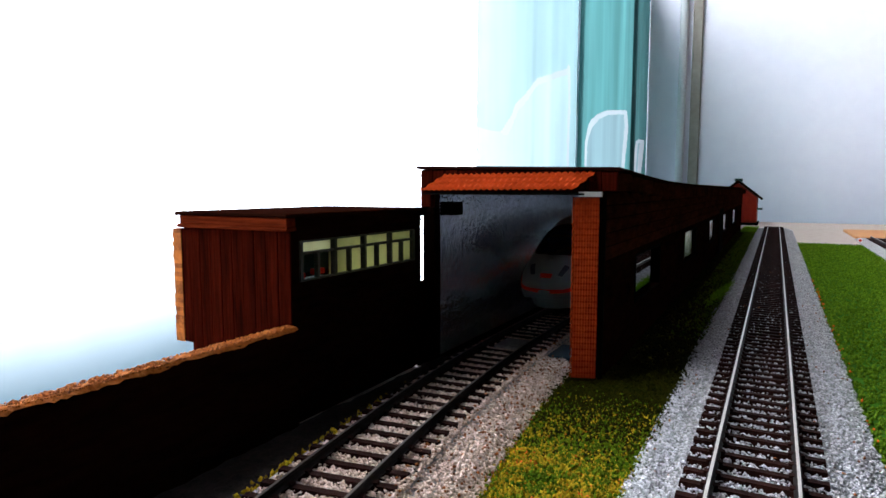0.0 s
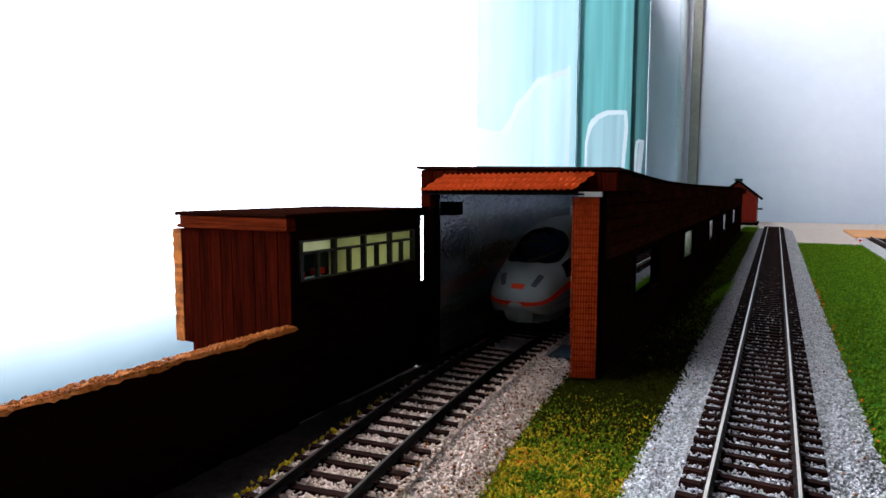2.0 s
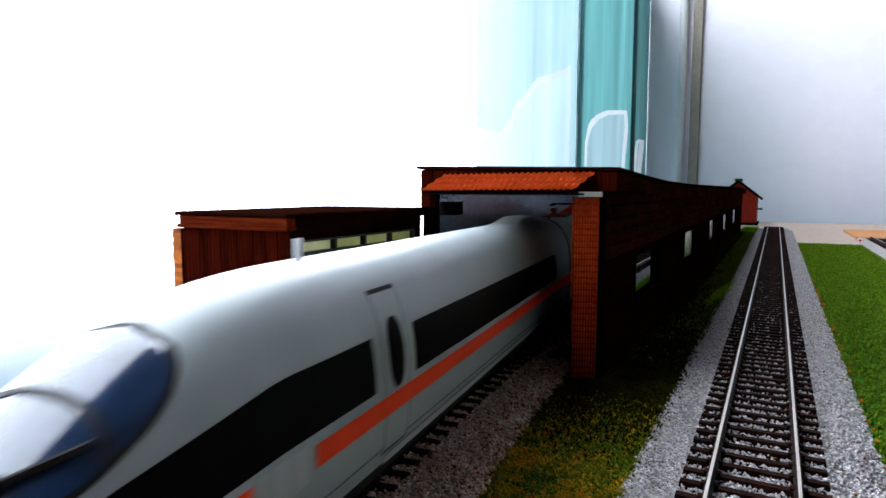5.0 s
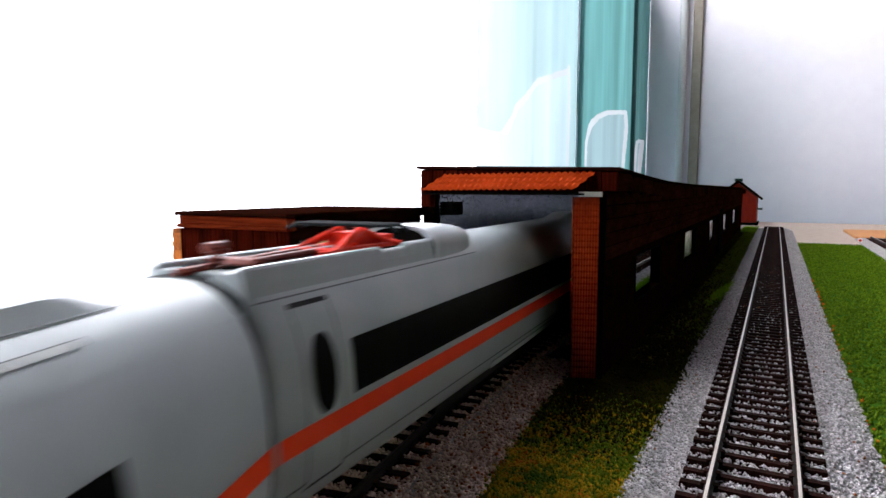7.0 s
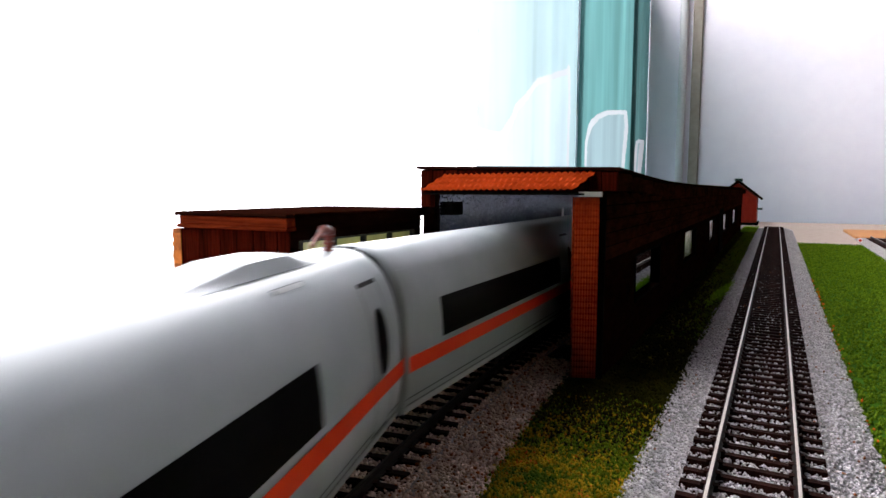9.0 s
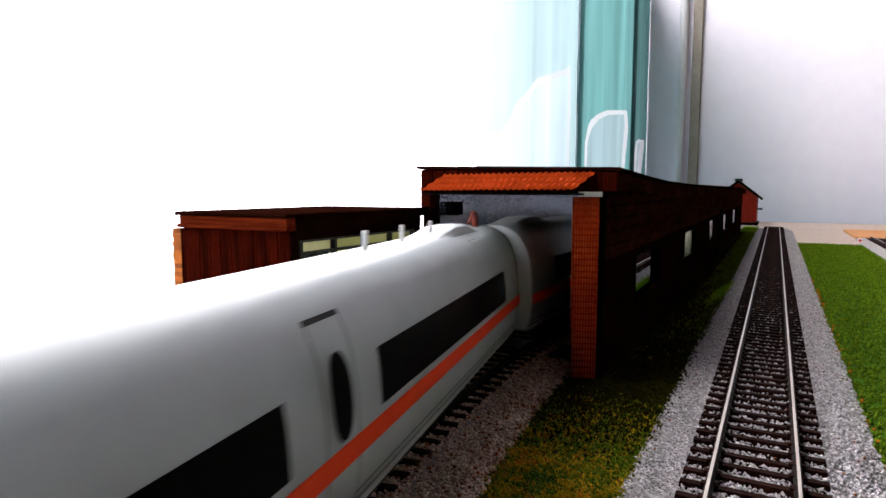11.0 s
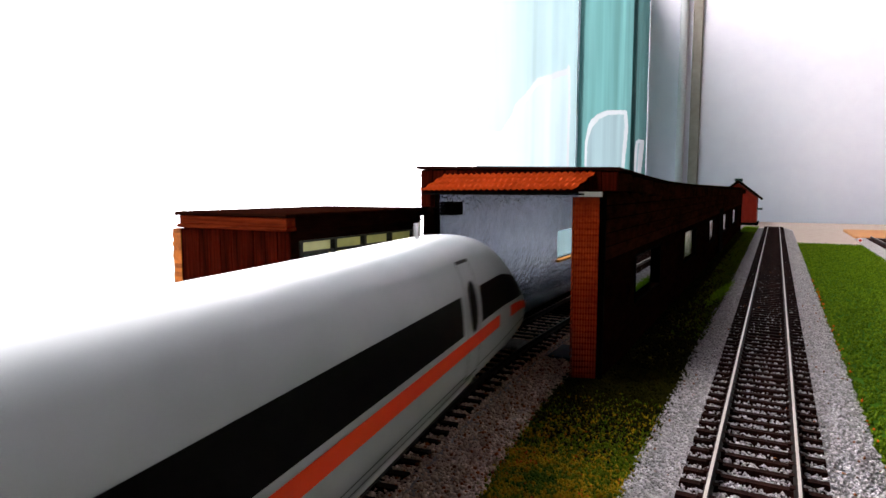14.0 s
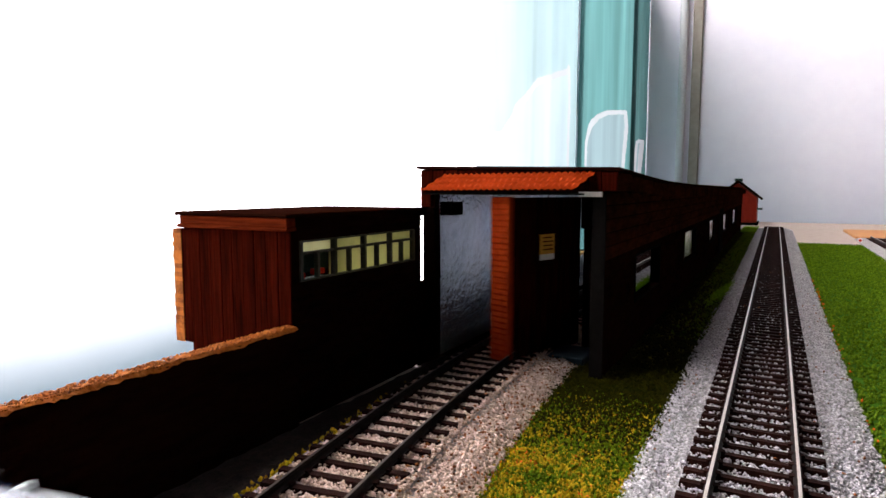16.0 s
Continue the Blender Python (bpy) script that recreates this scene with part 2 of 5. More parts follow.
def raw(name, verts, faces, material, parent=None, smooth=False):
    me = bpy.data.meshes.new(name)
    me.from_pydata([tuple(v) for v in verts], [], [tuple(f) for f in faces])
    me.materials.append(M[material])
    if smooth:
        for p in me.polygons:
            p.use_smooth = True
    ob = new(name, me)
    ob.parent = parent
    return ob


def cyl(bm, p, q, radius, seg=10, radius2=None):
    """A rod from p to q."""
    p, q = Vector(p), Vector(q)
    rot = (q - p).to_track_quat("Z", "Y").to_matrix().to_4x4()
    bmesh.ops.create_cone(bm, cap_ends=True, segments=seg, radius1=radius, radius2=radius if radius2 is None else radius2,
                          depth=(q - p).length, matrix=Matrix.Translation((p + q) / 2) @ rot)


def ball(bm, p, radius, squash=(1, 1, 1)):
    bmesh.ops.create_icosphere(bm, subdivisions=2, radius=radius, matrix=Matrix.Translation(p) @ Matrix.Diagonal((*squash, 1)))


def thing(name, label, category, group="", kind="", at=None):
    ob = new(name)
    ob.empty_display_size = 0.02
    if at is not None:
        ob.matrix_basis = at
    return tagged(ob, label, category, group, kind)


# ---- the line of the curved track: straight in the shed, then a bend, then straight again ----
X0, Y0, RAD, BEND = -0.0965, 0.25, 0.95, 0.34
RAIL = 0.008


def line(s):
    """Place and heading (forward, as x, y) at s metres past the shed door; s grows towards the viewer."""
    if s <= 0:
        return X0, Y0 - s, 0.0, -1.0
    a = min(s, BEND) / RAD
    x, y = X0 + RAD * (1 - math.cos(a)), Y0 - RAD * math.sin(a)
    fx, fy = math.sin(a), -math.cos(a)
    d = max(0, s - BEND)
    return x + fx * d, y + fy * d, fx, fy


def beside(s, d, z):
    """A point at s, d metres to the viewer's side of the line."""
    x, y, fx, fy = line(s)
    return (x - fy * d, y + fx * d, z)


# ---- room ----
WIN_S, WIN_T = -0.55, 1.0          # the window's near end and the head of its low part


def room():
    def wall(name, dims, material, label):
        ob = part(name, boxes(*dims), material)
        tagged(ob, label, "wall", kind="structure")
        return ob
    # unseen wall, kept pale to throw bounced light on the train's flank
    wall("wall_north_east", [(0.80, 2.4, 1.76, 1.86, -0.8, 2.3)], "room_wall", "unseen pale bluish grey room wall beside the layout")
    wall("wall_north", [(-0.60, 0.80, 1.76, 1.86, -0.8, 2.3)], "room_wall", "pale bluish grey painted room wall behind the layout")
    # the other unseen walls and the ceiling are darkened to limit bounced light
    wall("wall_east", [(2.4, 2.5, -2.4, 1.86, -0.8, 2.3)], "room_far", "unseen dark grey room wall facing the window")
    wall("wall_south", [(-0.60, 2.4, -2.5, -2.4, -0.8, 2.3)], "room_dim", "unseen dim room wall")
    # the window's tall far part is unseen, added to light the back wall
    wall("wall_west", [(-0.55, -0.45, -2.4, WIN_S, -0.8, 2.3), (-0.55, -0.45, 1.70, 1.76, -0.8, 2.3), (-0.55, -0.45, WIN_S, 0.60, WIN_T, 2.3), (-0.55, -0.45, 0.60, 1.70, 2.2, 2.3),
                       (-0.55, -0.45, WIN_S, 1.70, -0.8, -0.7)], "room_wall", "pale room wall with a wide window opening")
    tagged(part("ceiling", boxes((-0.6, 2.5, -2.5, 1.86, 2.3, 2.4)), "ceiling_grey"), "unseen dark ceiling closing the room", "ceiling", kind="structure")
    tagged(part("floor", boxes((-0.6, 2.5, -2.5, 1.86, -0.9, -0.8)), "room_dim"), "plain room floor", "floor", kind="structure")
    tagged(part("backdrop", boxes((-1.41, -1.4, -3.4, 4.6, -2.2, 5.0)), "outside"), "bright overcast daylight outside the window", "sky", kind="structure")
    w = thing("window_1", "wide window with slim white bars behind the curtain", "window", kind="structure")
    part("window_frame", boxes((-0.53, -0.50, WIN_S, 1.70, -0.7, -0.65), (-0.53, -0.50, WIN_S, 0.60, WIN_T - 0.04, WIN_T), (-0.53, -0.50, 0.60, 1.70, 2.15, 2.2),
                               (-0.53, -0.50, WIN_S, WIN_S + 0.05, -0.65, WIN_T - 0.04), (-0.53, -0.50, 0.60, 0.63, WIN_T, 2.15), (-0.53, -0.50, 1.66, 1.70, -0.65, 2.15)), "trim_white", w)
    # the upright pipe on the back wall, and a tan strip painted as its shadow
    bm = bmesh.new()
    cyl(bm, (-0.2325, 1.748, -0.8), (-0.2325, 1.748, 2.3), 0.010, 18)
    tagged(part("trim", bm, "trim_white", smooth=True), "white vertical pipe on the back wall", "trim", kind="structure")
    tagged(part("trim", boxes((-0.211, -0.186, 1.75, 1.76, -0.8, 2.3), bevel=0.003), "pipe_shadow_tan"), "tan strip painted as the pipe's shadow on the back wall", "trim", kind="structure")


LOOPS = ([(0.790, 0.150), (0.828, 0.187), (0.885, 0.219), (0.943, 0.243), (1.008, 0.262), (1.072, 0.280), (1.083, 0.230), (1.078, 0.165), (1.075, 0.09)],
         [(1.186, 0.10), (1.190, 0.163), (1.222, 0.198), (1.262, 0.219), (1.330, 0.235), (1.430, 0.246), (1.530, 0.258), (1.543, 0.222), (1.528, 0.165), (1.520, 0.10)],
         [(1.618, 0.10), (1.624, 0.165), (1.641, 0.192), (1.680, 0.199), (1.712, 0.200), (1.700, 0.16), (1.688, 0.10)])


def lace(y, z):
    """0 on plain cloth, 1 on the pale ribbons of the curtain's arched border, 2 on the thin cloth inside an arch."""
    inside = 0
    for n, pts in enumerate(LOOPS):
        hit = False
        for i, ((a, b), (c, d)) in enumerate(zip(pts, pts[1:])):
            wide = 1.7 if n == 0 and i > 4 else 1.0
            ky, kz = 1 / (0.0105 * y * wide), 1 / (0.0046 * wide)
            vy, vz, py, pz = (c - a) * ky, (d - b) * kz, (y - a) * ky, (z - b) * kz
            t = max(0, min(1, (py * vy + pz * vz) / (vy * vy + vz * vz)))
            if math.hypot(py - t * vy, pz - t * vz) < 1 + 0.2 * noise.noise((y * 25, z * 60, 2)):
                return 1
            if (b > z) != (d > z) and y < a + (c - a) * (z - b) / (d - b):
                hit = not hit
        if hit or (pts[0][0] < y < pts[-1][0] and z <= 0.10):
            inside = 2
    return inside


def curtain():
    """Sheer cloth in folds along the window wall, and denser teal panels at its far end."""
    c = thing("curtain", "sheer white curtain with translucent teal panels in soft folds", "curtain")
    # cut short out of view so that daylight passes over to the back wall
    top = 0.62

    def cloth(name, y0, y1, x, amp, wave, material, seed, border=None):
        n = int((y1 - y0) / (0.004 if border else 0.008))
        zs = lin(-0.7, 0.06, 6) + (lin(0.062, 0.30, 119) if border else [0.2]) + lin(0.36, top, 5)
        k = len(zs) - 1
        vs, fs, kinds = [], [], []
        for i in range(n + 1):
            y = y0 + (y1 - y0) * i / n
            for z in zs:
                u = (z + 0.7) / (top + 0.7)
                d = amp * (math.sin(y * wave + 0.6 * math.sin(z * 3 + seed)) + 0.4 * math.sin(y * wave * 2.3 + seed + z))
                vs.append((x + d * (1.1 - 0.4 * u), y, z))
        for i in range(n):
            for j in range(k):
                a = i * (k + 1) + j
                kinds.append(lace(y0 + (y1 - y0) * (i + 0.5) / n, (zs[j] + zs[j + 1]) / 2) if border and 0.06 <= zs[j] < 0.30 else 0)
                fs.append((a, a + k + 1, a + k + 2, a + 1))
        ob = raw(name, vs, fs, material, c, True)
        if border:
            for q in border:
                ob.data.materials.append(M[q])
            ob.data.polygons.foreach_set("material_index", kinds)
        return ob
    cloth("sheer_panel", -1.25, 1.05, -0.365, 0.006, 21, "sheer_white", 0.3)
    # added cloth layer that dims and blues the low daylight behind the sheer
    vs, fs = [], []
    for i in range(121):
        y = -0.6 + 1.2 * i / 120
        for z in (-0.7, -0.2, 0.06):
            vs.append((-0.352 + 0.004 * math.sin(y * 40), y, z))
    fs = [(3 * i + j, 3 * i + j + 3, 3 * i + j + 4, 3 * i + j + 1) for i in range(120) for j in (0, 1)]
    raw("tint_panel", vs, fs, "sheer_blue", c, True)
    cloth("mint_panel", 0.700, 1.141, -0.334, 0.005, 31, "sheer_mint", 1.1, ("lace_white", "sheer_mint_thin"))
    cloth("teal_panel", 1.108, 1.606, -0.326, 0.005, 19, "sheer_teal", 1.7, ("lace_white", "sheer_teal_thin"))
    # the fold's darkening is put into the cloth colour, not built from layers
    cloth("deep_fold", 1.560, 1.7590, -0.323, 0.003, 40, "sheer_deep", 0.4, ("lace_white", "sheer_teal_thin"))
    bm = bmesh.new()
    cyl(bm, (-0.345, -1.27, top + 0.005), (-0.345, 1.755, top + 0.005), 0.008, 10)
    part("curtain_rod", bm, "trim_white", c, smooth=True)


# ---- ground ----
def sheet(name, x0, x1, y0, y1, z, step, amp, material, label, category, edge=0.0015):
    nx, ny = max(2, int((x1 - x0) / step)), max(2, int((y1 - y0) / step))
    vs, fs = [], []
    for j in range(ny + 1):
        for i in range(nx + 1):
            x, y = x0 + (x1 - x0) * i / nx, y0 + (y1 - y0) * j / ny
            if i in (0, nx):
                x += edge * noise.noise((x * 5, y * 180, 3.0)) * 2
            e = min(i, nx - i, j, ny - j)
            zz = z + amp * noise.noise((x * 120, y * 120, z)) + amp * 0.6 * noise.noise((x * 330, y * 330, 5.0))
            vs.append((x, y, zz if e else z - 0.0012))
    for j in range(ny):
        for i in range(nx):
            a = j * (nx + 1) + i
            fs.append((a, a + 1, a + nx + 2, a + nx + 1))
    ob = raw(name, vs, fs, material, None, True)
    return tagged(ob, label, category, kind="structure")


def scatter(name, places, size, material, label, category, seed, flat=0.8):
    """Small eight-faced grains joined in one mesh. places: array of x, y, z."""
    rng = np.random.default_rng(seed)
    n = len(places)
    base = np.array([(1, 0, 0), (-1, 0, 0), (0, 1, 0), (0, -1, 0), (0, 0, 1), (0, 0, -1)], float)
    tri = np.array([(0, 2, 4), (2, 1, 4), (1, 3, 4), (3, 0, 4), (2, 0, 5), (1, 2, 5), (3, 1, 5), (0, 3, 5)])
    v = base[None] * rng.uniform(0.6, 1.3, (n, 6, 1)) + rng.normal(0, 0.22, (n, 6, 3))
    v *= (size * rng.uniform(0.6, 1.35, (n, 1, 1)))
    v[:, :, 2] *= flat
    a = rng.uniform(0, 6.28, n)
    c, s = np.cos(a)[:, None], np.sin(a)[:, None]
    x, y = v[:, :, 0] * c - v[:, :, 1] * s, v[:, :, 0] * s + v[:, :, 1] * c
    v = np.stack([x, y, v[:, :, 2]], 2) + np.asarray(places)[:, None, :]
    f = (tri[None] + (np.arange(n) * 6)[:, None, None]).reshape(-1, 3)
    me = bpy.data.meshes.new(name)
    v = v.reshape(-1, 3)
    me.vertices.add(len(v))
    me.vertices.foreach_set("co", v.ravel())
    me.loops.add(f.size)
    me.loops.foreach_set("vertex_index", f.ravel().astype(np.int32))
    me.polygons.add(len(f))
    me.polygons.foreach_set("loop_start", np.arange(0, f.size, 3, dtype=np.int32))
    me.update(calc_edges=True)
    me.materials.append(M[material])
    return tagged(new(name, me), label, category, kind="stuff")


def ground():
    tagged(part("ground", boxes((-0.185, 1.2, -1.45, 1.56, -0.03, -0.0015)), "sand"), "sand-coloured layout board", "ground", kind="structure")
    sheet("ground", 0.020, 0.40, 0.93, 1.22, 0.0005, 0.01, 0.0003, "sand", "pale beige gravel yard at the far end of the layout", "ground")
    sheet("lawn", 0.026, 0.0985, 0.02, 0.93, 0.0008, 0.004, 0.0006, "lawn", "bright green flock lawn beside the straight track", "lawn")
    sheet("lawn", 0.128, 0.40, 0.02, 0.93, 0.0008, 0.006, 0.0006, "lawn", "bright green flock lawn beyond the far siding", "lawn")
    sheet("lawn", -0.074, -0.0255, 0.03, 0.235, 0.0008, 0.003, 0.0008, "lawn_mixed", "mottled green and yellow turf between the tracks", "lawn")
    sheet("lawn", -0.053, -0.0255, 0.235, 1.22, 0.0008, 0.004, 0.0008, "lawn_mixed", "shaded turf strip along the shed wall", "lawn")
    # near-black sheet: the boundary wall's shade is put into its colour
    sheet("lawn", -0.1245, -0.105, 0.02, 0.225, 0.0008, 0.003, 0.0008, "bed_dark", "thin ground strip darkened for the shade beside the boundary wall", "lawn")
    rng = np.random.default_rng(4)

    def fill(n, x0, x1, y0, y1, z, dz, keep=None):
        p = np.stack([rng.uniform(x0, x1, n), y0 + (y1 - y0) * rng.uniform(0, 1, n) ** 1.35, z + rng.uniform(0, dz, n)], 1)
        return p if keep is None else p[[bool(keep(*q)) for q in p]]
    wob = lambda y, k: 0.0018 * noise.noise((k, y * 110, 0)) + 0.0010 * noise.noise((k, y * 400, 2))
    scatter("grass", fill(30000, 0.0255, 0.0985, 0.10, 0.93, 0.0008, 0.0010, lambda x, y, z: x > 0.0268 + wob(y, 1)), 0.00055, "turf",
            "fine green model flock", "grass", 1, 1.2)
    edge = lambda y: -0.0505 - (y - 0.10) * 0.152
    pts = fill(62000, -0.076, -0.0255, 0.08, 0.24, 0.0008, 0.0010, lambda x, y, z: edge(y) + wob(y, 7) - abs(rng.normal(0, 0.0022)) < x < -0.0272 + wob(y, 3) + abs(rng.normal(0, 0.0007)))
    tone = np.array([0.75 * noise.noise((x * 85, y * 85, 1)) + 0.5 * noise.noise((x * 320, y * 320, 7)) - (y - 0.15) * 3.2 for x, y, z in pts]) + rng.normal(0, 0.28, len(pts))
    # dark grains grow denser towards the shed and paint its shade
    shade_mask = rng.uniform(0, 1, len(pts)) < np.clip((pts[:, 1] - 0.145) / 0.065, 0, 1) ** 1.2
    scatter("grass", pts[shade_mask], 0.0005, "turf_olive_shade", "olive brown model flock before the shed, darkened for its shade", "grass", 8, 1.2)
    pts, tone = pts[~shade_mask], tone[~shade_mask]
    scatter("grass", pts[tone < 0.10], 0.00038, "turf_mixed", "green model flock between the tracks", "grass", 2, 1.2)
    scatter("grass", pts[(tone >= 0.10) & (tone < 0.72)], 0.00038, "turf_yellow", "yellow model flock between the tracks", "grass", 6, 1.2)
    scatter("flowers", pts[tone >= 0.72][:700], 0.0004, "turf_orange", "rust-coloured flock crumbs between the tracks", "flowers", 7)
    scatter("grass", fill(12000, -0.044, -0.0265, 0.30, 1.2, 0.0012, 0.0014, lambda x, y, z: rng.uniform() < min(1, (y - 0.28) * 3) * (x + 0.046) / 0.012), 0.0006, "turf_mixed",
            "green model flock along the far half of the shed", "grass", 12, 1.2)
    scatter("grass", fill(16000, -0.053, -0.0255, 0.235, 1.2, 0.0008, 0.0010, lambda x, y, z: x < -0.0272 + wob(y, 3) + abs(rng.normal(0, 0.0010))), 0.0006, "turf_olive_shade",
            "olive brown model flock along the shed, darkened for its shade", "grass", 3, 1.2)
    tuft = np.array([(-0.0290 + rng.normal(0, 0.0017) + 0.10 * q, 0.450 + 1.1 * q, 0.0016 + rng.uniform(0, 0.0016)) for q in rng.normal(0, 0.020, 900)])
    scatter("grass", tuft, 0.0006, "turf_fresh", "fresh bright green flock tuft beside the straight track", "grass", 14, 1.2)
    scatter("grass", fill(700, -0.050, -0.026, 1.12, 1.26, 0.0012, 0.0030), 0.0009, "turf_fresh", "bright green flock before the hut", "grass", 15, 1.2)
    scatter("grass", fill(22000, -0.121, -0.07, 0.05, 0.22, 0.0026, 0.0014, lambda x, y, z: line_x(y) - 0.0195 + 0.004 * rng.uniform() < x < line_x(y) - 0.0135 and rng.uniform() < (0.19 - y) * 9), 0.0005, "turf_yellow",
            "green model flock beside the boundary wall", "grass", 5, 1.2)
    scatter("flowers", np.array([(0.0272 + wob(y, 1) + abs(rng.normal(0, 0.0006)), y, 0.0022) for y in rng.uniform(0.15, 0.55, 46)]), 0.0006,
            "turf_orange", "tiny orange flock flowers on the lawn edge", "flowers", 9)


def line_x(y):
    """x of the curved line at the depth y."""
    return X0 if y >= Y0 else X0 + RAD - math.sqrt(RAD * RAD - (Y0 - y) ** 2)


# ---- tracks ----
SLEEPER_L, SLEEPER_W, SLEEPER_T, GAUGE, PITCH = 0.0302, 0.0024, 0.0021, 0.0174, 0.0067
BED = 0.0035


def sleeper_mesh():
    bm = bmesh.new()
    l = SLEEPER_L / 2
    v = box(bm, -l, l, -SLEEPER_W / 2, SLEEPER_W / 2, 0, SLEEPER_T)
    for q in v[4:]:
        q.co.y *= 0.86
        q.co.x *= 0.988
    for s in (-1, 1):
        for o in (-1, 1):
            c = s * GAUGE / 2 + o * 0.0012
            box(bm, c - 0.0006, c + 0.0006, -0.0009, 0.0009, SLEEPER_T - 0.0001, SLEEPER_T + 0.0006)
    return mesh_of("sleeper", bm, "sleeper")


def rail(parent, pts, name="rail", head="rail_head"):
    """A rail along centre points at railhead height: foot, web and head; the head shines."""
    prof = [(-0.0010, -0.0024), (0.0010, -0.0024), (0.0010, -0.0020), (0.0003, -0.0017), (0.0003, -0.0008), (0.00045, -0.0006),
            (0.00045, -0.0001), (0.00035, 0), (-0.00035, 0), (-0.00045, -0.0001), (-0.00045, -0.0006), (-0.0003, -0.0008),
            (-0.0003, -0.0017), (-0.0010, -0.0020)]
    vs, fs, top = [], [], []
    k = len(prof)
    for i, p in enumerate(pts):
        a, b = Vector(pts[max(0, i - 1)]), Vector(pts[min(len(pts) - 1, i + 1)])
        d = (b - a).normalized()
        side = Vector((d.y, -d.x, 0))
        for u, w in prof:
            vs.append(Vector(p) + side * u + Vector((0, 0, w)))
    for i in range(len(pts) - 1):
        for j in range(k):
            fs.append((i * k + j, i * k + (j + 1) % k, (i + 1) * k + (j + 1) % k, (i + 1) * k + j))
    r = raw(name, vs, fs, "rail_side", parent)
    r.data.materials.append(M[head])
    for q in r.data.polygons:
        if q.index % k == 7:
            q.material_index = 1
    return r


def bed(name, pts_fn, s0, s1, step, half_l, half_r, label):
    """A ballast bed: a low trapezoid swept along a line, with an uneven top."""
    vs, fs = [], []
    prof = [(-half_l, -0.001), (-half_l + 0.004, 0.0022), (-0.0165, BED), (-0.009, BED), (0, BED), (0.009, BED), (0.0165, BED), (half_r - 0.004, 0.0022), (half_r, -0.001)]
    n = int((s1 - s0) / step)
    for i in range(n + 1):
        s = s0 + (s1 - s0) * i / n
        for j, (d, z) in enumerate(prof):
            x, y, _ = pts_fn(s, d, 0)
            vs.append((x, y, z + (0.0007 * noise.noise((x * 300, y * 300, j)) if 0 < j < 8 else 0)))
    k = len(prof)
    for i in range(n):
        for j in range(k - 1):
            fs.append((i * k + j, i * k + j + 1, (i + 1) * k + j + 1, (i + 1) * k + j))
    return tagged(raw(name, vs, fs, "ballast_bed", None, True), label, "ballast", kind="structure")


TX = -0.0014


def straight(s, d, z):
    return (TX + d, s, z)


def tracks():
    sm = sleeper_mesh()
    t = thing("track", "straight model railway track with brown sleepers and worn steel rails", "railway track", "tracks")
    for d in (-GAUGE / 2, GAUGE / 2):
        rail(t, [straight(-0.03 + 0.02 * i, d, RAIL) for i in range(65)])
    for i in range(int(1.27 / PITCH)):
        o = part("sleeper", sm, None, t)
        o.matrix_basis = pose(TX, -0.025 + i * PITCH, RAIL - 0.0024 - SLEEPER_T, 0, 0, random.uniform(-1, 1))
    t = thing("track", "curved model railway track leading out of the shed", "railway track", "tracks")
    for d in (-GAUGE / 2, GAUGE / 2):
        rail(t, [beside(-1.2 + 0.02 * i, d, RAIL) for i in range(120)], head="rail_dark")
    for i in range(int(1.7 / PITCH)):
        s = -1.2 + 0.0045 + i * PITCH
        x, y, fx, fy = line(s)
        o = part("sleeper", sm, None, t)
        o.matrix_basis = pose(x, y, RAIL - 0.0024 - SLEEPER_T, 0, 0, math.degrees(math.atan2(fx, -fy)) + random.uniform(-1, 1))
    bed("ballast", straight, -0.05, 1.23, 0.004, 0.0265, 0.0285, "pale grey ballast bed of the straight track")
    bed("ballast", beside, -1.2, 0.5, 0.004, 0.022, 0.030, "pale ballast bed of the curved track")
    sheet("ballast", TX - 0.0078, TX + 0.0078, 0.05, 1.225, BED + 0.0004, 0.003, 0.0003, "bed_dark", "dark ballast between the rails", "ballast", 0.0003)
    rng = np.random.default_rng(11)

    def grains(fn, s0, s1, dl, dr, n, power):
        out = []
        for _ in range(n):
            s = s0 + (s1 - s0) * rng.uniform() ** power
            d = rng.uniform(dl, dr)
            e = min(d - dl, dr - d)
            if abs(abs(d) - GAUGE / 2) < 0.0010:
                continue
            if fn is straight and abs(d) < 0.0160 and rng.uniform() < 0.22:
                continue
            z = BED + (0.0010 if fn is straight else 0.0012) if abs(d) < 0.0165 else min(BED, max(0.0012, 0.0012 + e * 0.4))
            p = fn(s, d, 0)
            out.append((p[0], p[1], z + rng.uniform(-0.0006, 0.0004)))
        return np.array(out)
    scatter("ballast_stones", grains(straight, 0.10, 1.21, -0.0275, 0.0285, 90000, 2.2), 0.00044, "stone", "loose pale grey ballast grains", "ballast", 21)
    scatter("ballast_stones", grains(beside, 0.20, -0.06, -0.0140, 0.031, 44000, 1.0), 0.00050, "stone_warm", "loose pinkish white ballast grains", "ballast", 22)
    scatter("ballast_crumbs", grains(beside, 0.20, -0.06, 0.0120, 0.0315, 900, 1.0) + np.array((0, 0, 0.0005)), 0.00045, "crumb_brown", "rust-brown crumbs on the ballast", "ballast", 23)
    scatter("ballast_crumbs", grains(straight, 0.10, 0.9, -0.0275, 0.0285, 500, 1.7) + np.array((0, 0, 0.0004)), 0.00040, "crumb_brown", "rust-brown crumbs on the straight track's ballast", "ballast", 24)


# ---- engine shed ----
WX0, WX1 = -0.0575, -0.0535          # right wall
LX0, LX1 = -0.126, -0.122            # left wall
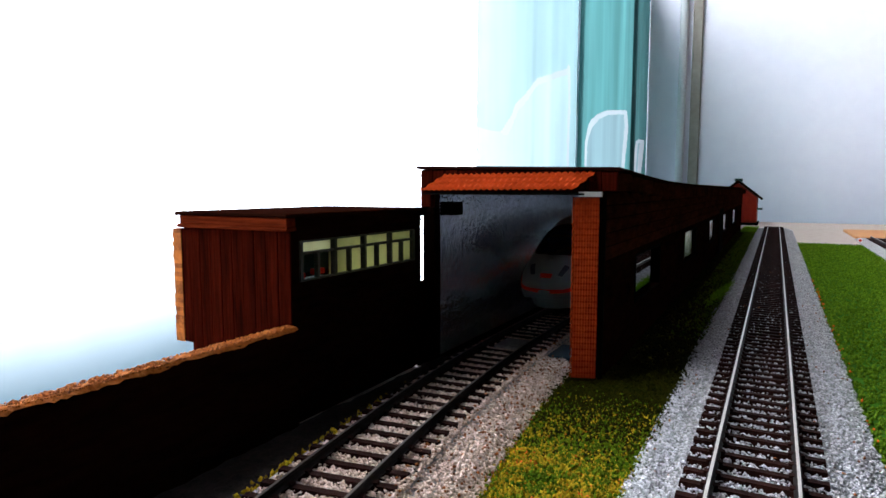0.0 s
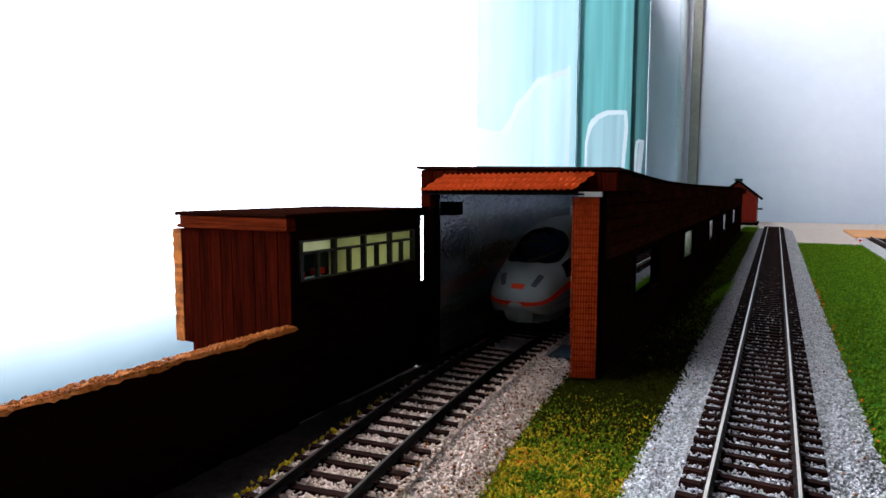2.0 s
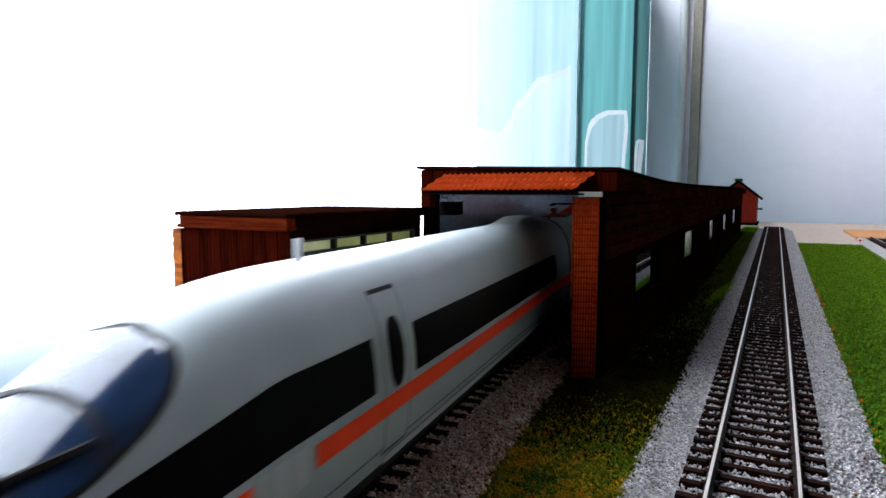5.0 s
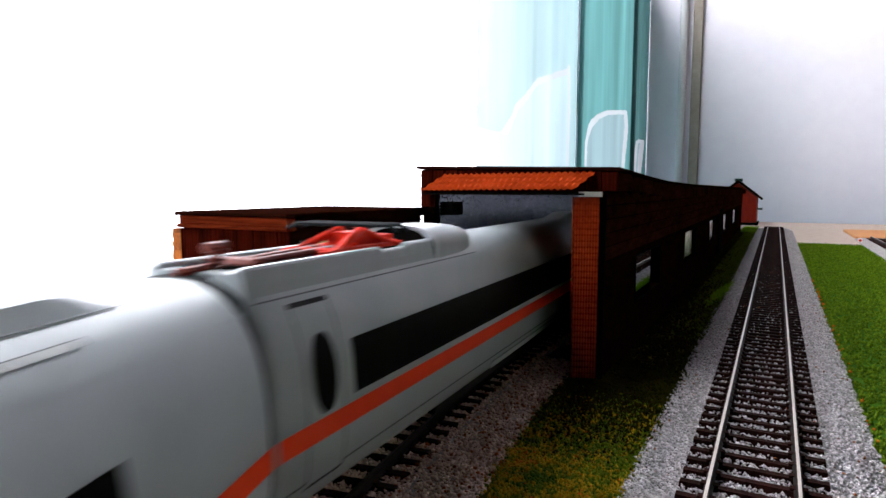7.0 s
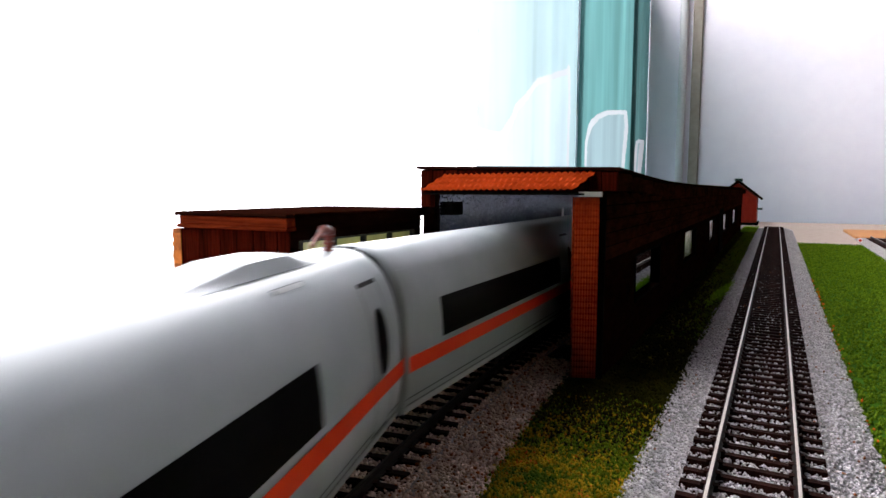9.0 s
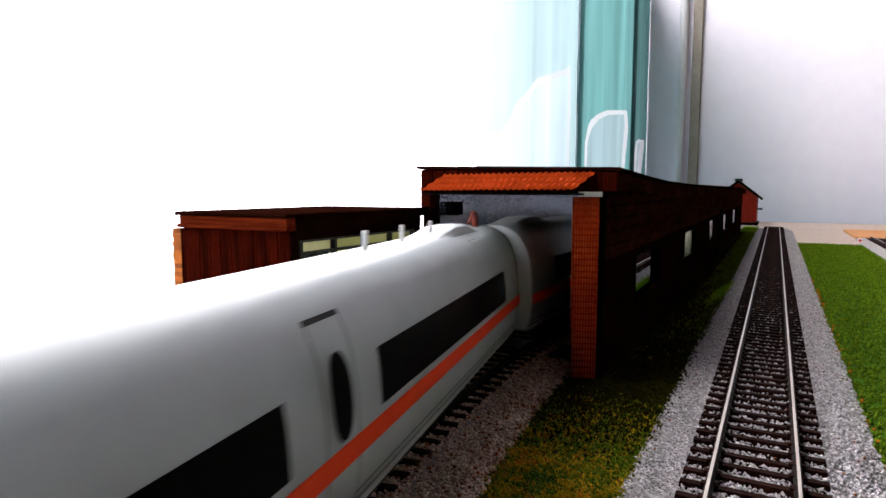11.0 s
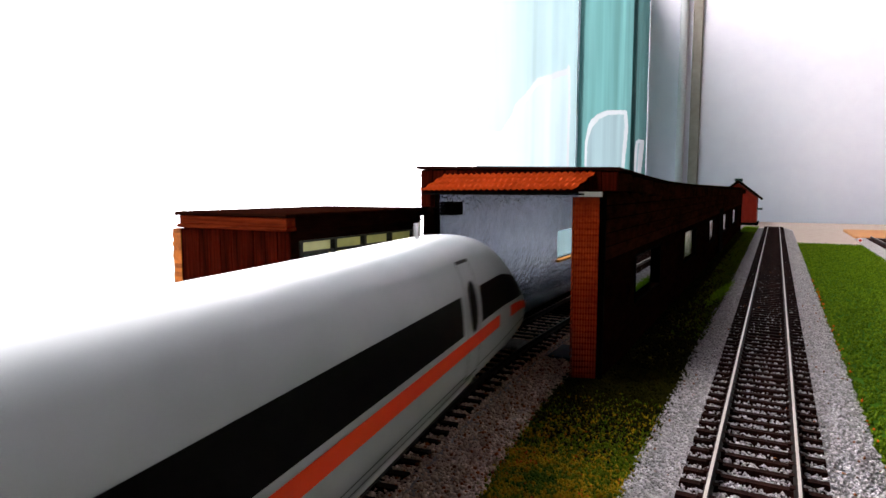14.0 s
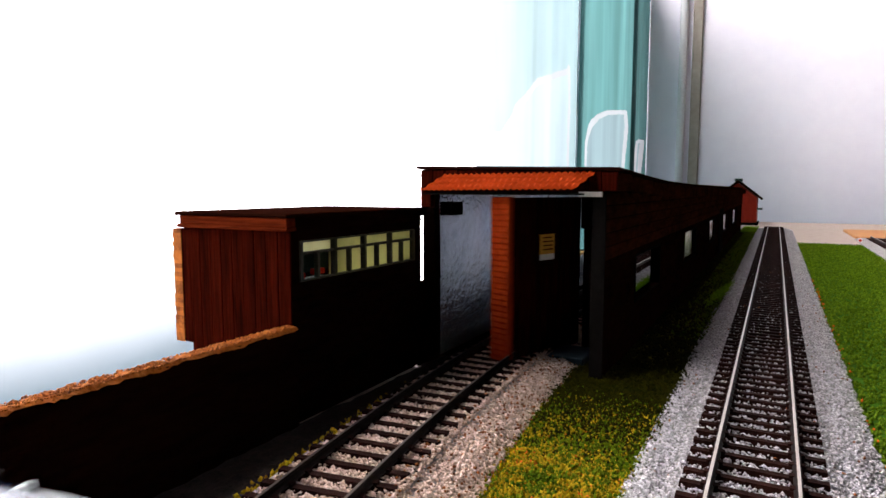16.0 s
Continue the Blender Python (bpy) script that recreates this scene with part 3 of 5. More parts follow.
FRONT, BACK = 0.220, 1.22
SILL, HEAD, WALL_TOP = 0.0216, 0.0418, 0.071
RIGHT_WIN = [(0.2765, 0.3405), (0.4415, 0.5070), (0.6180, 0.6800), (0.7860, 0.8570), (0.9670, 1.0500)]
# only the first opening shows; the others are added to let light in
LEFT_WIN = [(0.3755 + 0.1 * i, 0.4650 + 0.1 * i) for i in range(8)]


def pierced(x0, x1, y0, y1, z0, z1, holes, sill, head):
    """One wall in one piece, with window openings through it."""
    ys = [y0] + [q for h in holes for q in h] + [y1]
    zs = [z0, sill, head, z1]
    bm = bmesh.new()
    vs = {}
    def v(i, j, k):
        if (i, j, k) not in vs:
            vs[i, j, k] = bm.verts.new(((x0, x1)[k], ys[i], zs[j]))
        return vs[i, j, k]
    solid = lambda i, j: 0 <= i < len(ys) - 1 and 0 <= j < 3 and not (j == 1 and i % 2)
    for i in range(len(ys) - 1):
        for j in range(3):
            if not solid(i, j):
                continue
            bm.faces.new((v(i, j, 1), v(i + 1, j, 1), v(i + 1, j + 1, 1), v(i, j + 1, 1)))
            bm.faces.new((v(i, j, 0), v(i, j + 1, 0), v(i + 1, j + 1, 0), v(i + 1, j, 0)))
            for di, dj, a, b in ((-1, 0, (0, 0), (0, 1)), (1, 0, (1, 1), (1, 0)), (0, -1, (1, 0), (0, 0)), (0, 1, (0, 1), (1, 1))):
                if not solid(i + di, j + dj):
                    p, q = (i + a[0], j + a[1]), (i + b[0], j + b[1])
                    bm.faces.new((v(*p, 0), v(*p, 1), v(*q, 1), v(*q, 0)))
    bmesh.ops.recalc_face_normals(bm, faces=bm.faces)
    return bm


def roof_z(y):
    """Height of the sagging roof edge."""
    k = [(0.20, 0.0792), (0.22, 0.0786), (0.257, 0.0772), (0.315, 0.0755), (0.467, 0.0743), (0.675, 0.0734), (1.085, 0.0720), (1.30, 0.0715)]
    for (a, u), (b, v) in zip(k, k[1:]):
        if y <= b:
            return u + (v - u) * (y - a) / (b - a)
    return k[-1][1]


def roof_tiles(name, parent, nx, ny, m, material="tile_red", wave=0.00035, step=0.0009):
    """Rows of rounded pantiles: nx across, ny down, on a unit sheet placed by m."""
    vs, fs = [], []
    cx, cy = 4, 3
    W, H = nx * cx, ny * cy
    for j in range(H + 1):
        for i in range(W + 1):
            u, v = i / W, j / H
            ph, row = (i % cx) / cx, (j % cy) / cy
            z = wave * math.sin(math.pi * 2 * ph) + step * (1 - row) + 0.0001 * noise.noise((i, j, 4))
            p = m @ Vector((u, v, 0))
            nrm = (m.to_3x3() @ Vector((1, 0, 0))).cross(m.to_3x3() @ Vector((0, 1, 0))).normalized()
            vs.append(p + nrm * z)
    b = len(vs)
    for j in range(H):
        for i in range(W):
            a = j * (W + 1) + i
            fs.append((a, a + 1, a + W + 2, a + W + 1))
    return raw(name, vs, fs, material, parent)


def span(o, x, y):
    """Matrix of the sheet o + u x + v y."""
    o, x, y = Vector(o), Vector(x), Vector(y)
    z = x.cross(y).normalized()
    return Matrix(((x.x, y.x, z.x, o.x), (x.y, y.y, z.y, o.y), (x.z, y.z, z.z, o.z), (0, 0, 0, 1)))


def shed():
    s = thing("engine_shed", "long dark brown wooden model engine shed with tiled eave", "shed")
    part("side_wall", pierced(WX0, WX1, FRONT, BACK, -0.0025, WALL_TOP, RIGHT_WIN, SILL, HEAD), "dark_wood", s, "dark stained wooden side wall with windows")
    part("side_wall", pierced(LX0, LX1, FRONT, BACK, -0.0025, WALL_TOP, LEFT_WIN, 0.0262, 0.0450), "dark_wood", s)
    # horizontal boards on the outer wall
    z = 0.0455
    while z < WALL_TOP:
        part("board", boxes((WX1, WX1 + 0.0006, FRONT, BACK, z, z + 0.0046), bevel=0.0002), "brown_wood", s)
        z += 0.0050
    # shiny lining of the inner wall
    bm = pierced(LX1, LX1 + 0.0006, FRONT + 0.0005, BACK, 0.002, WALL_TOP, LEFT_WIN, 0.0262, 0.0450)
    part("wall_lining", bm, "foil", s, "shiny grey brushed lining")
    # unseen pale lining, added to bounce window light onto the foil
    bm = boxes((WX0 - 0.0006, WX0, 0.2620, BACK, 0.003, WALL_TOP))
    part("wall_lining", bm, "lining_white", s, "unseen pale lining added to brighten the foil")
    for a, b in LEFT_WIN:
        w = part("window", boxes((LX0 + 0.0015, LX0 + 0.0022, a, b, 0.0262, 0.0450)), "pane", s, "clear pane")
        w.visible_shadow = False
        part("sill", boxes((LX1 - 0.001, LX1 + 0.0022, a, b, 0.0250, 0.0264)), "sill", w, "orange sill")
    for a, b in RIGHT_WIN:
        w = part("window", boxes((WX0 + 0.0012, WX0 + 0.0020, a, b, SILL, HEAD)), "pane_film" if a < 0.3 else "pane_dull", s, "mirror-like window film")
        w.visible_shadow = False
        part("frame", boxes((WX1 - 0.001, WX1 + 0.0005, a - 0.0008, a, SILL, HEAD), (WX1 - 0.001, WX1 + 0.0005, b, b + 0.0008, SILL, HEAD),
                            (WX1 - 0.001, WX1 + 0.0005, a, b, SILL - 0.0008, SILL), (WX1 - 0.001, WX1 + 0.0005, a, b, HEAD, HEAD + 0.0008)), "black", w)
    # added black strip that darkens the otherwise lit wall end
    part("end_strip", boxes((WX0 - 0.0004, WX1 + 0.0004, FRONT - 0.0012, FRONT - 0.0002, -0.0025, 0.0692)), "black", s, "black strip added over the wall end")
    # narrow side door
    part("side_door", boxes((WX1 + 0.0006, WX1 + 0.0016, 0.722, 0.766, 0.001, 0.0500), bevel=0.0003), "black", s, "black side door")
    # sagging roof slab
    vs, fs = [], []
    ys = [0.2135 + (BACK + 0.01 - 0.2135) * (i / 60) ** 1.4 for i in range(61)]
    xs = [-0.1285, -0.11, -0.09, -0.07, -0.0474]
    for y in ys:
        for x in xs:
            lift = 0.0019 * (x - xs[-1]) / (xs[0] - xs[-1])
            vs.append((x, y, roof_z(y) + lift))
    for y in ys:
        for x in xs:
            lift = 0.0019 * (x - xs[-1]) / (xs[0] - xs[-1])
            vs.append((x, y, roof_z(y) + lift - 0.0012))
    n, k = len(ys), len(xs)
    o = n * k
    for i in range(n - 1):
        for j in range(k - 1):
            a = i * k + j
            fs.append((a, a + 1, a + k + 1, a + k))
            fs.append((o + a, o + a + k, o + a + k + 1, o + a + 1))
    for j in range(k - 1):
        fs.append((j + 1, j, o + j, o + j + 1))
        a = (n - 1) * k + j
        fs.append((a, a + 1, o + a + 1, o + a))
    for i in range(n - 1):
        a, b = i * k, (i + 1) * k
        fs.append((a, b, o + b, o + a))
        a, b = i * k + k - 1, (i + 1) * k + k - 1
        fs.append((b, a, o + a, o + b))
    part_roof = raw("roof", vs, fs, "roof_felt", s)
    tagged(part_roof, "sagging dark brown roof slab")
    # fascia boards under the roof edge, following its sag
    for i in range(44):
        y = 0.216 + i * 0.0228
        z = min(roof_z(y), roof_z(y + 0.0226)) - 0.0012
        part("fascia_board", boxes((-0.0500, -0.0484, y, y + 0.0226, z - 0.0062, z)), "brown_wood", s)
    for i in range(14):
        x = -0.1272 + i * 0.00565
        z = 0.0774 + 0.0019 * (-0.0474 - x) / 0.0811 - 0.0002
        part("fascia_plank", boxes((x, x + 0.0054, 0.2146, 0.2162, 0.0705, z), bevel=0.0003), "red_wood", s, "" if i else "upright reddish fascia plank")
    part("lintel", boxes((LX0, WX1, FRONT - 0.0035, FRONT, 0.0695, 0.0765)), "dark_wood", s)
    # tiled eave over the gate
    roof_tiles("eave_tiles", s, 26, 3, span((-0.1215, 0.2045, 0.0702), (0.0605, 0, 0.0003), (0.0050, 0.0105, 0.0062)))
    part("eave_board", boxes((-0.1212, -0.0600, 0.2058, 0.2158, 0.0692, 0.0698)), "black", s)
    # corner post, lamp box, threshold and jamb
    part("corner_post", boxes((-0.1285, -0.1235, 0.2165, FRONT, 0.064, 0.0725), bevel=0.0004), "red_wood", s, "reddish corner block")
    part("corner_post", boxes((-0.1279, -0.1222, 0.2172, FRONT, -0.0025, 0.064), bevel=0.0004), "dark_wood", s)
    part("lamp_box", boxes((LX1 + 0.0006, LX1 + 0.004, 0.2245, 0.2350, 0.0605, 0.0660), bevel=0.0005), "black", s, "black box on the inner wall")
    part("jamb", boxes((-0.0712, WX0, 0.2560, 0.2615, -0.0025, 0.0545), bevel=0.0003), "dark_wood", s)
    part("jamb", boxes((-0.0726, WX0, 0.2560, 0.2615, 0.0545, 0.0690), bevel=0.0003), "dark_wood", s)
    # pale strip put in for the light that comes through a gap here
    part("gap_light", boxes((-0.0620, -0.0538, 0.2150, 0.2164, 0.0686, 0.0704)), "sign_white", s, "pale strip standing for light through a gap")
    part("step_plate", boxes((-0.0785, -0.0640, 0.232, 0.252, 0.0010, 0.0046), bevel=0.0003), "plate_blue", s, "blue-grey metal plate at the gate")
    part("crossing_plate", boxes((-0.1015, -0.0905, 0.231, 0.245, 0.0045, 0.0062), bevel=0.0004), "ballast_bed", s)
    # swinging gate leaf with a tiled end
    g = part("gate", boxes((-0.0021, 0.0021, -0.0472, 0.0, 0.0034, 0.0680), bevel=0.0003), "red_wood", s, "reddish brown swinging gate leaf with tiled edge")
    part("tile_backing", boxes((-0.0043, 0.0039, -0.0498, -0.0472, 0.0034, 0.0685)), "tile_shaded", g)
    roof_tiles("tile_edge", g, 9, 30, span((-0.0045, -0.0500, 0.0034), (0.0086, 0, 0), (0, 0, 0.0651)), "tile_shaded", 0.00009, 0.00046)
    roof_tiles("tile_edge", g, 2, 26, span((-0.0045, -0.0471, 0.0034), (0, -0.0030, 0), (0, 0, 0.0651)), "tile_shaded", 0.00009, 0.00046)
    sg = part("notice", boxes((0.0021, 0.0027, -0.0287, -0.0197, 0.0452, 0.0532)), "sign_yellow", g, "small yellow and white notice")
    part("notice_foot", boxes((0.0021, 0.00275, -0.0287, -0.0197, 0.0428, 0.0452)), "sign_white", sg)
    for i in range(4):
        part("notice_line", boxes((0.0027, 0.00285, -0.0273, -0.0208 - 0.0006 * (i % 2), 0.0468 + i * 0.0016, 0.0473 + i * 0.0016)), "trim_red", sg)
    g.matrix_basis = GATE[0][1]
    return g


HINGE = (-0.0755, 0.2602)
GATE = [(t, pose(HINGE[0], HINGE[1], 0, 0, 0, a)) for t, a in
        ((0.0, 20.2), (7.5, 20.2), (15.45, 20.2), (15.5, 19.9), (15.6, 17.3), (15.7, 11.8), (15.8, 1.5), (15.9, -9.3), (16.0, -18))]


# ---- annex and boundary wall ----
def annex():
    a = thing("annex", "low reddish wooden annex with a dark window side", "shed")
    X, Xl, F, B = -0.1258, -0.1695, 0.1368, 0.2119
    # near-black wood here: the shade of the track side is put into its colour
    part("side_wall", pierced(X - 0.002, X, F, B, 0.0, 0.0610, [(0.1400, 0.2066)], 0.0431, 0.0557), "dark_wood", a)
    n = 9
    for i in range(n):
        x = Xl + (X - Xl) * i / n
        part("plank", boxes((x, x + (X - Xl) / n - 0.0001, F - 0.0006 - 0.0003 * random.random(), F + 0.002, 0.012, 0.0600), bevel=0.0001), "red_wood", a,
             "" if i else "upright reddish stained plank")
    part("back_wall", pierced(Xl, Xl + 0.002, F + 0.002, B, 0.012, 0.0600, [(0.142, 0.207)], 0.0380, 0.0570), "red_wood", a)
    part("end_wall", boxes((Xl, X - 0.002, B - 0.002, B, 0.0, 0.0600)), "dark_wood", a)
    part("floor_slab", boxes((Xl, X - 0.002, F + 0.002, B - 0.002, 0.030, 0.032)), "red_wood", a)
    part("link_board", boxes((X - 0.0018, X, B, 0.2182, -0.0025, 0.0335)), "dark_wood", a)
    part("link_board", boxes((X - 0.002, X, B, 0.2168, 0.0605, 0.0640)), "dark_wood", a)
    part("foot", boxes((-0.1680, X - 0.002, F + 0.002, B - 0.002, -0.0025, 0.030)), "dark_wood", a)
    # rough board on the far flank
    bm = bmesh.new()
    rng = random.Random(5)
    for i in range(26):
        z = 0.0200 + i * 0.00147
        box(bm, -0.1772 - rng.uniform(0, 0.0006), -0.1735, F - 0.0008, F + 0.012, z, z + 0.00147)
    part("rough_board", bm, "cork", a, "rough sawn orange board edge")
    part("flank", boxes((-0.1740, Xl, F - 0.0006, F + 0.0030, 0.0200, 0.0585), bevel=0.0003), "red_wood", a)
    # roof with stepped mouldings
    part("roof", boxes((-0.1740, X + 0.0008, F - 0.0026, B, 0.0628, 0.0640), bevel=0.0003), "roof_felt", a)
    part("cornice", boxes((-0.1726, X + 0.0002, F - 0.0018, F + 0.0020, 0.0600, 0.0628), bevel=0.0003), "trim_red", a, "red-brown roof moulding")
    # same moulding round the side, darkened in colour because it lies in shade
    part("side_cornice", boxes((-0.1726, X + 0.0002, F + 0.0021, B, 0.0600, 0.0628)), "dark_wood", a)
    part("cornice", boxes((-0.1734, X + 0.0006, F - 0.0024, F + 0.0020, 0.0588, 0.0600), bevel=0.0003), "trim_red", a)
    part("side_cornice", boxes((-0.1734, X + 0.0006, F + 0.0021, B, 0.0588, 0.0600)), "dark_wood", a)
    # window bars and panes
    w = part("window", boxes((X - 0.0016, X - 0.0012, 0.1558, 0.2066, 0.0431, 0.0557), (X - 0.0016, X - 0.0012, 0.1400, 0.1558, 0.0517, 0.0557)), "pane_yellow", a, "pale yellow frosted panes")
    w.visible_shadow = False
    clear = part("pane", boxes((X - 0.0016, X - 0.0012, 0.1400, 0.1556, 0.0431, 0.0516)), "pane", w, "clear pane")
    clear.visible_shadow = False
    bars = [(0.1400, 0.2066, 0.0513, 0.0521), (0.1400, 0.2066, 0.0551, 0.0557), (0.1400, 0.2066, 0.0431, 0.0437)]
    for y0, y1, z0, z1 in bars:
        part("rail_bar", boxes((X - 0.0012, X + 0.0004, y0, y1, z0, z1)), "frame_dark", w)
    for i in range(5):
        y = 0.1400 + (0.2066 - 0.1400 - 0.0012) * i / 4
        part("post_bar", boxes((X - 0.0012, X + 0.0006, y, y + 0.0013, 0.0437, 0.0551)), "frame_dark", w)
    for i in range(4):
        y = 0.1400 + (0.2066 - 0.1400 - 0.0012) * (i + 0.5) / 4
        part("post_bar", boxes((X - 0.0012, X + 0.0004, y, y + 0.0011, 0.0437, 0.0513)), "frame_dark", w)
    # added dark panel: stands in for the teal view and blocks the glare
    part("view_panel", boxes((X - 0.0064, X - 0.0058, 0.1400, 0.1640, 0.0446, 0.0512)), "hut_green", w, "dark green panel standing in for the teal view")
    part("crate", boxes((X - 0.0050, X - 0.0024, 0.1428, 0.1456, 0.0431, 0.0452), bevel=0.0002), "panto_red", w, "small red crate")
    part("crate", boxes((X - 0.0050, X - 0.0024, 0.1505, 0.1550, 0.0440, 0.0458), bevel=0.0002), "panto_red", w, "small red crate")
    part("shelf", boxes((X - 0.0060, X - 0.0022, 0.1400, 0.1556, 0.0425, 0.0431)), "sign_white", w)


def boundary_wall():
    b = thing("boundary_wall", "dark boundary wall with a rough cork-brown coping beside the curved track", "wall")
    # the shade on this face is likewise put into the near-black wood
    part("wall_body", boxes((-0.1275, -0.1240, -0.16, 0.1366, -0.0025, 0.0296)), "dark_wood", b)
    rng = random.Random(3)
    vs, fs = [], []
    n, k = 240, 5
    for i in range(n + 1):
        y = -0.16 + 0.2966 * i / n
        for j in range(k + 1):
            x = -0.1285 + 0.0050 * j / k
            vs.append((x + rng.uniform(-0.0002, 0.0002), y, (0.0303 if 0 < j < k else 0.0293) + 0.0007 * noise.noise((x * 400, y * 160, 0)) + rng.uniform(-0.0003, 0.0003)))
    for i in range(n):
        for j in range(k):
            p = i * (k + 1) + j
            fs.append((p, p + 1, p + k + 2, p + k + 1))
    raw("coping", vs, fs, "cork", b)
    pts = np.array([(rng.uniform(-0.1283, -0.1238), rng.uniform(-0.1, 0.136), 0.0304) for _ in range(3600)])
    o = scatter("coping_grains", pts, 0.00036, "cork", "", "", 31)
    o.parent = b


# ---- far end ----
def far_end():
    h = thing("hut", "small red wooden hut with a dark gabled roof", "hut")
    y0, y1 = 1.40, 1.50
    bm = bmesh.new()
    prof = [(-0.108, 0), (-0.034, 0), (-0.034, 0.056), (-0.071, 0.086), (-0.108, 0.056)]
    f = [bm.verts.new((x, y0, z - 0.0015)) for x, z in prof]
    g = [bm.verts.new((x, y1, z - 0.0015)) for x, z in prof]
    bm.faces.new(f[::-1]), bm.faces.new(g)
    for i in range(5):
        bm.faces.new((f[i], f[(i + 1) % 5], g[(i + 1) % 5], g[i]))
    bmesh.ops.recalc_face_normals(bm, faces=bm.faces)
    part("hut_wall", bm, "hut_red", h)
    for s in (-1, 1):
        bm = bmesh.new()
        v = [(-0.071, 0.0905), (-0.071, 0.0875), (-0.071 + s * 0.0455, 0.0500), (-0.071 + s * 0.0455, 0.0530)]
        f = [bm.verts.new((x, y0 - 0.008, z)) for x, z in v]
        g = [bm.verts.new((x, y1 + 0.008, z)) for x, z in v]
        bm.faces.new(f), bm.faces.new(g[::-1])
        for i in range(4):
            bm.faces.new((f[i], f[(i + 1) % 4], g[(i + 1) % 4], g[i]))
        bmesh.ops.recalc_face_normals(bm, faces=bm.faces)
        part("hut_roof", bm, "roof_felt", h, "dark brown roof slope")
    part("ridge_vent", boxes((-0.077, -0.063, y0, y0 + 0.03, 0.088, 0.094), bevel=0.001), "hut_green", h, "dark green ridge vent")
    part("awning", boxes((-0.034, -0.024, y0 + 0.01, y0 + 0.05, 0.030, 0.033)), "hut_green", h, "dark green awning")
    part("base_board", boxes((-0.110, -0.031, y0 - 0.003, y1, -0.0015, 0.004)), "black", h)
    # siding at the lawn's far side
    t = thing("siding_track", "short dark siding track on a pale ballast strip", "railway track", "tracks")
    sm = bpy.data.meshes["sleeper"]
    for d in (-GAUGE / 2, GAUGE / 2):
        rail(t, [(0.127 + d, 0.55 + 0.02 * i, RAIL - 0.001) for i in range(25)])
    for i in range(70):
        o = part("sleeper", sm, None, t)
        o.matrix_basis = pose(0.127, 0.555 + i * PITCH, RAIL - 0.0034 - SLEEPER_T)
    bed("ballast", lambda s, d, z: (0.127 + d, s, z), 0.5, 1.04, 0.006, 0.0290, 0.024, "pale grey ballast strip of the siding")
    part_plate = part("loading_plate", boxes((0.103, 0.175, 1.05, 1.24, -0.0005, 0.0040), bevel=0.001), "plate_orange")
    tagged(part_plate, "orange-brown wooden plate at the end of the siding", "plate")
    s = thing("track_sign", "tiny round red and white track sign", "sign")
    bm = bmesh.new()
    cyl(bm, (0.0985, 0.955, -0.0005), (0.0985, 0.955, 0.006), 0.0005, 6)
    part("sign_post", bm, "steel", s)
    bm = bmesh.new()
    cyl(bm, (0.0985, 0.9545, 0.0055), (0.0985, 0.9535, 0.0055), 0.0028, 16)
    part("sign_disc", bm, "sign_white", s)
    bm = bmesh.new()
    cyl(bm, (0.0985, 0.9535, 0.0055), (0.0985, 0.9530, 0.0055), 0.0016, 16)
    part("sign_mark", bm, "panto_red", s)


# ---- train ----
CAR, END, GAP = 0.288, 0.273, 0.0048
NOSE_TOP = [(0, 14.6), (0.8, 18.0), (2.0, 20.4), (4.5, 23.5), (9, 27.2), (15, 31.0), (22, 35.0), (31, 40.3), (41, 44.8), (51, 47.6), (62, 49.0), (76, 49.5)]
NOSE_W = [(0, 2.8), (0.8, 7.8), (2.0, 10.7), (4.5, 13.1), (9, 14.9), (17, 16.1), (30, 16.8), (45, 17.0), (62, 17.0)]
NOSE_BOT = [(0, 13.0), (1.0, 11.6), (3, 10.2), (8, 9.4), (16, 9.4), (30, 9.4), (60, 9.2)]
NOSE_MID = [(0, 13.8), (5, 14.8), (20, 16.6), (45, 19.6), (70, 21.0)]


def curve_at(k, u):
    """Smooth reading of a table of (place, value)."""
    if u <= k[0][0]:
        return k[0][1]
    for i in range(len(k) - 1):
        (a, p), (b, q) = k[i], k[i + 1]
        if u <= b:
            h = b - a
            m0 = (q - k[i - 1][1]) / (b - k[i - 1][0]) if i else (q - p) / h
            m1 = (k[i + 2][1] - p) / (k[i + 2][0] - a) if i + 2 < len(k) else 0
            t = (u - a) / h
            return (2 * t ** 3 - 3 * t * t + 1) * p + (t ** 3 - 2 * t * t + t) * h * m0 + (3 * t * t - 2 * t ** 3) * q + (t ** 3 - t * t) * h * m1
    return k[-1][1]


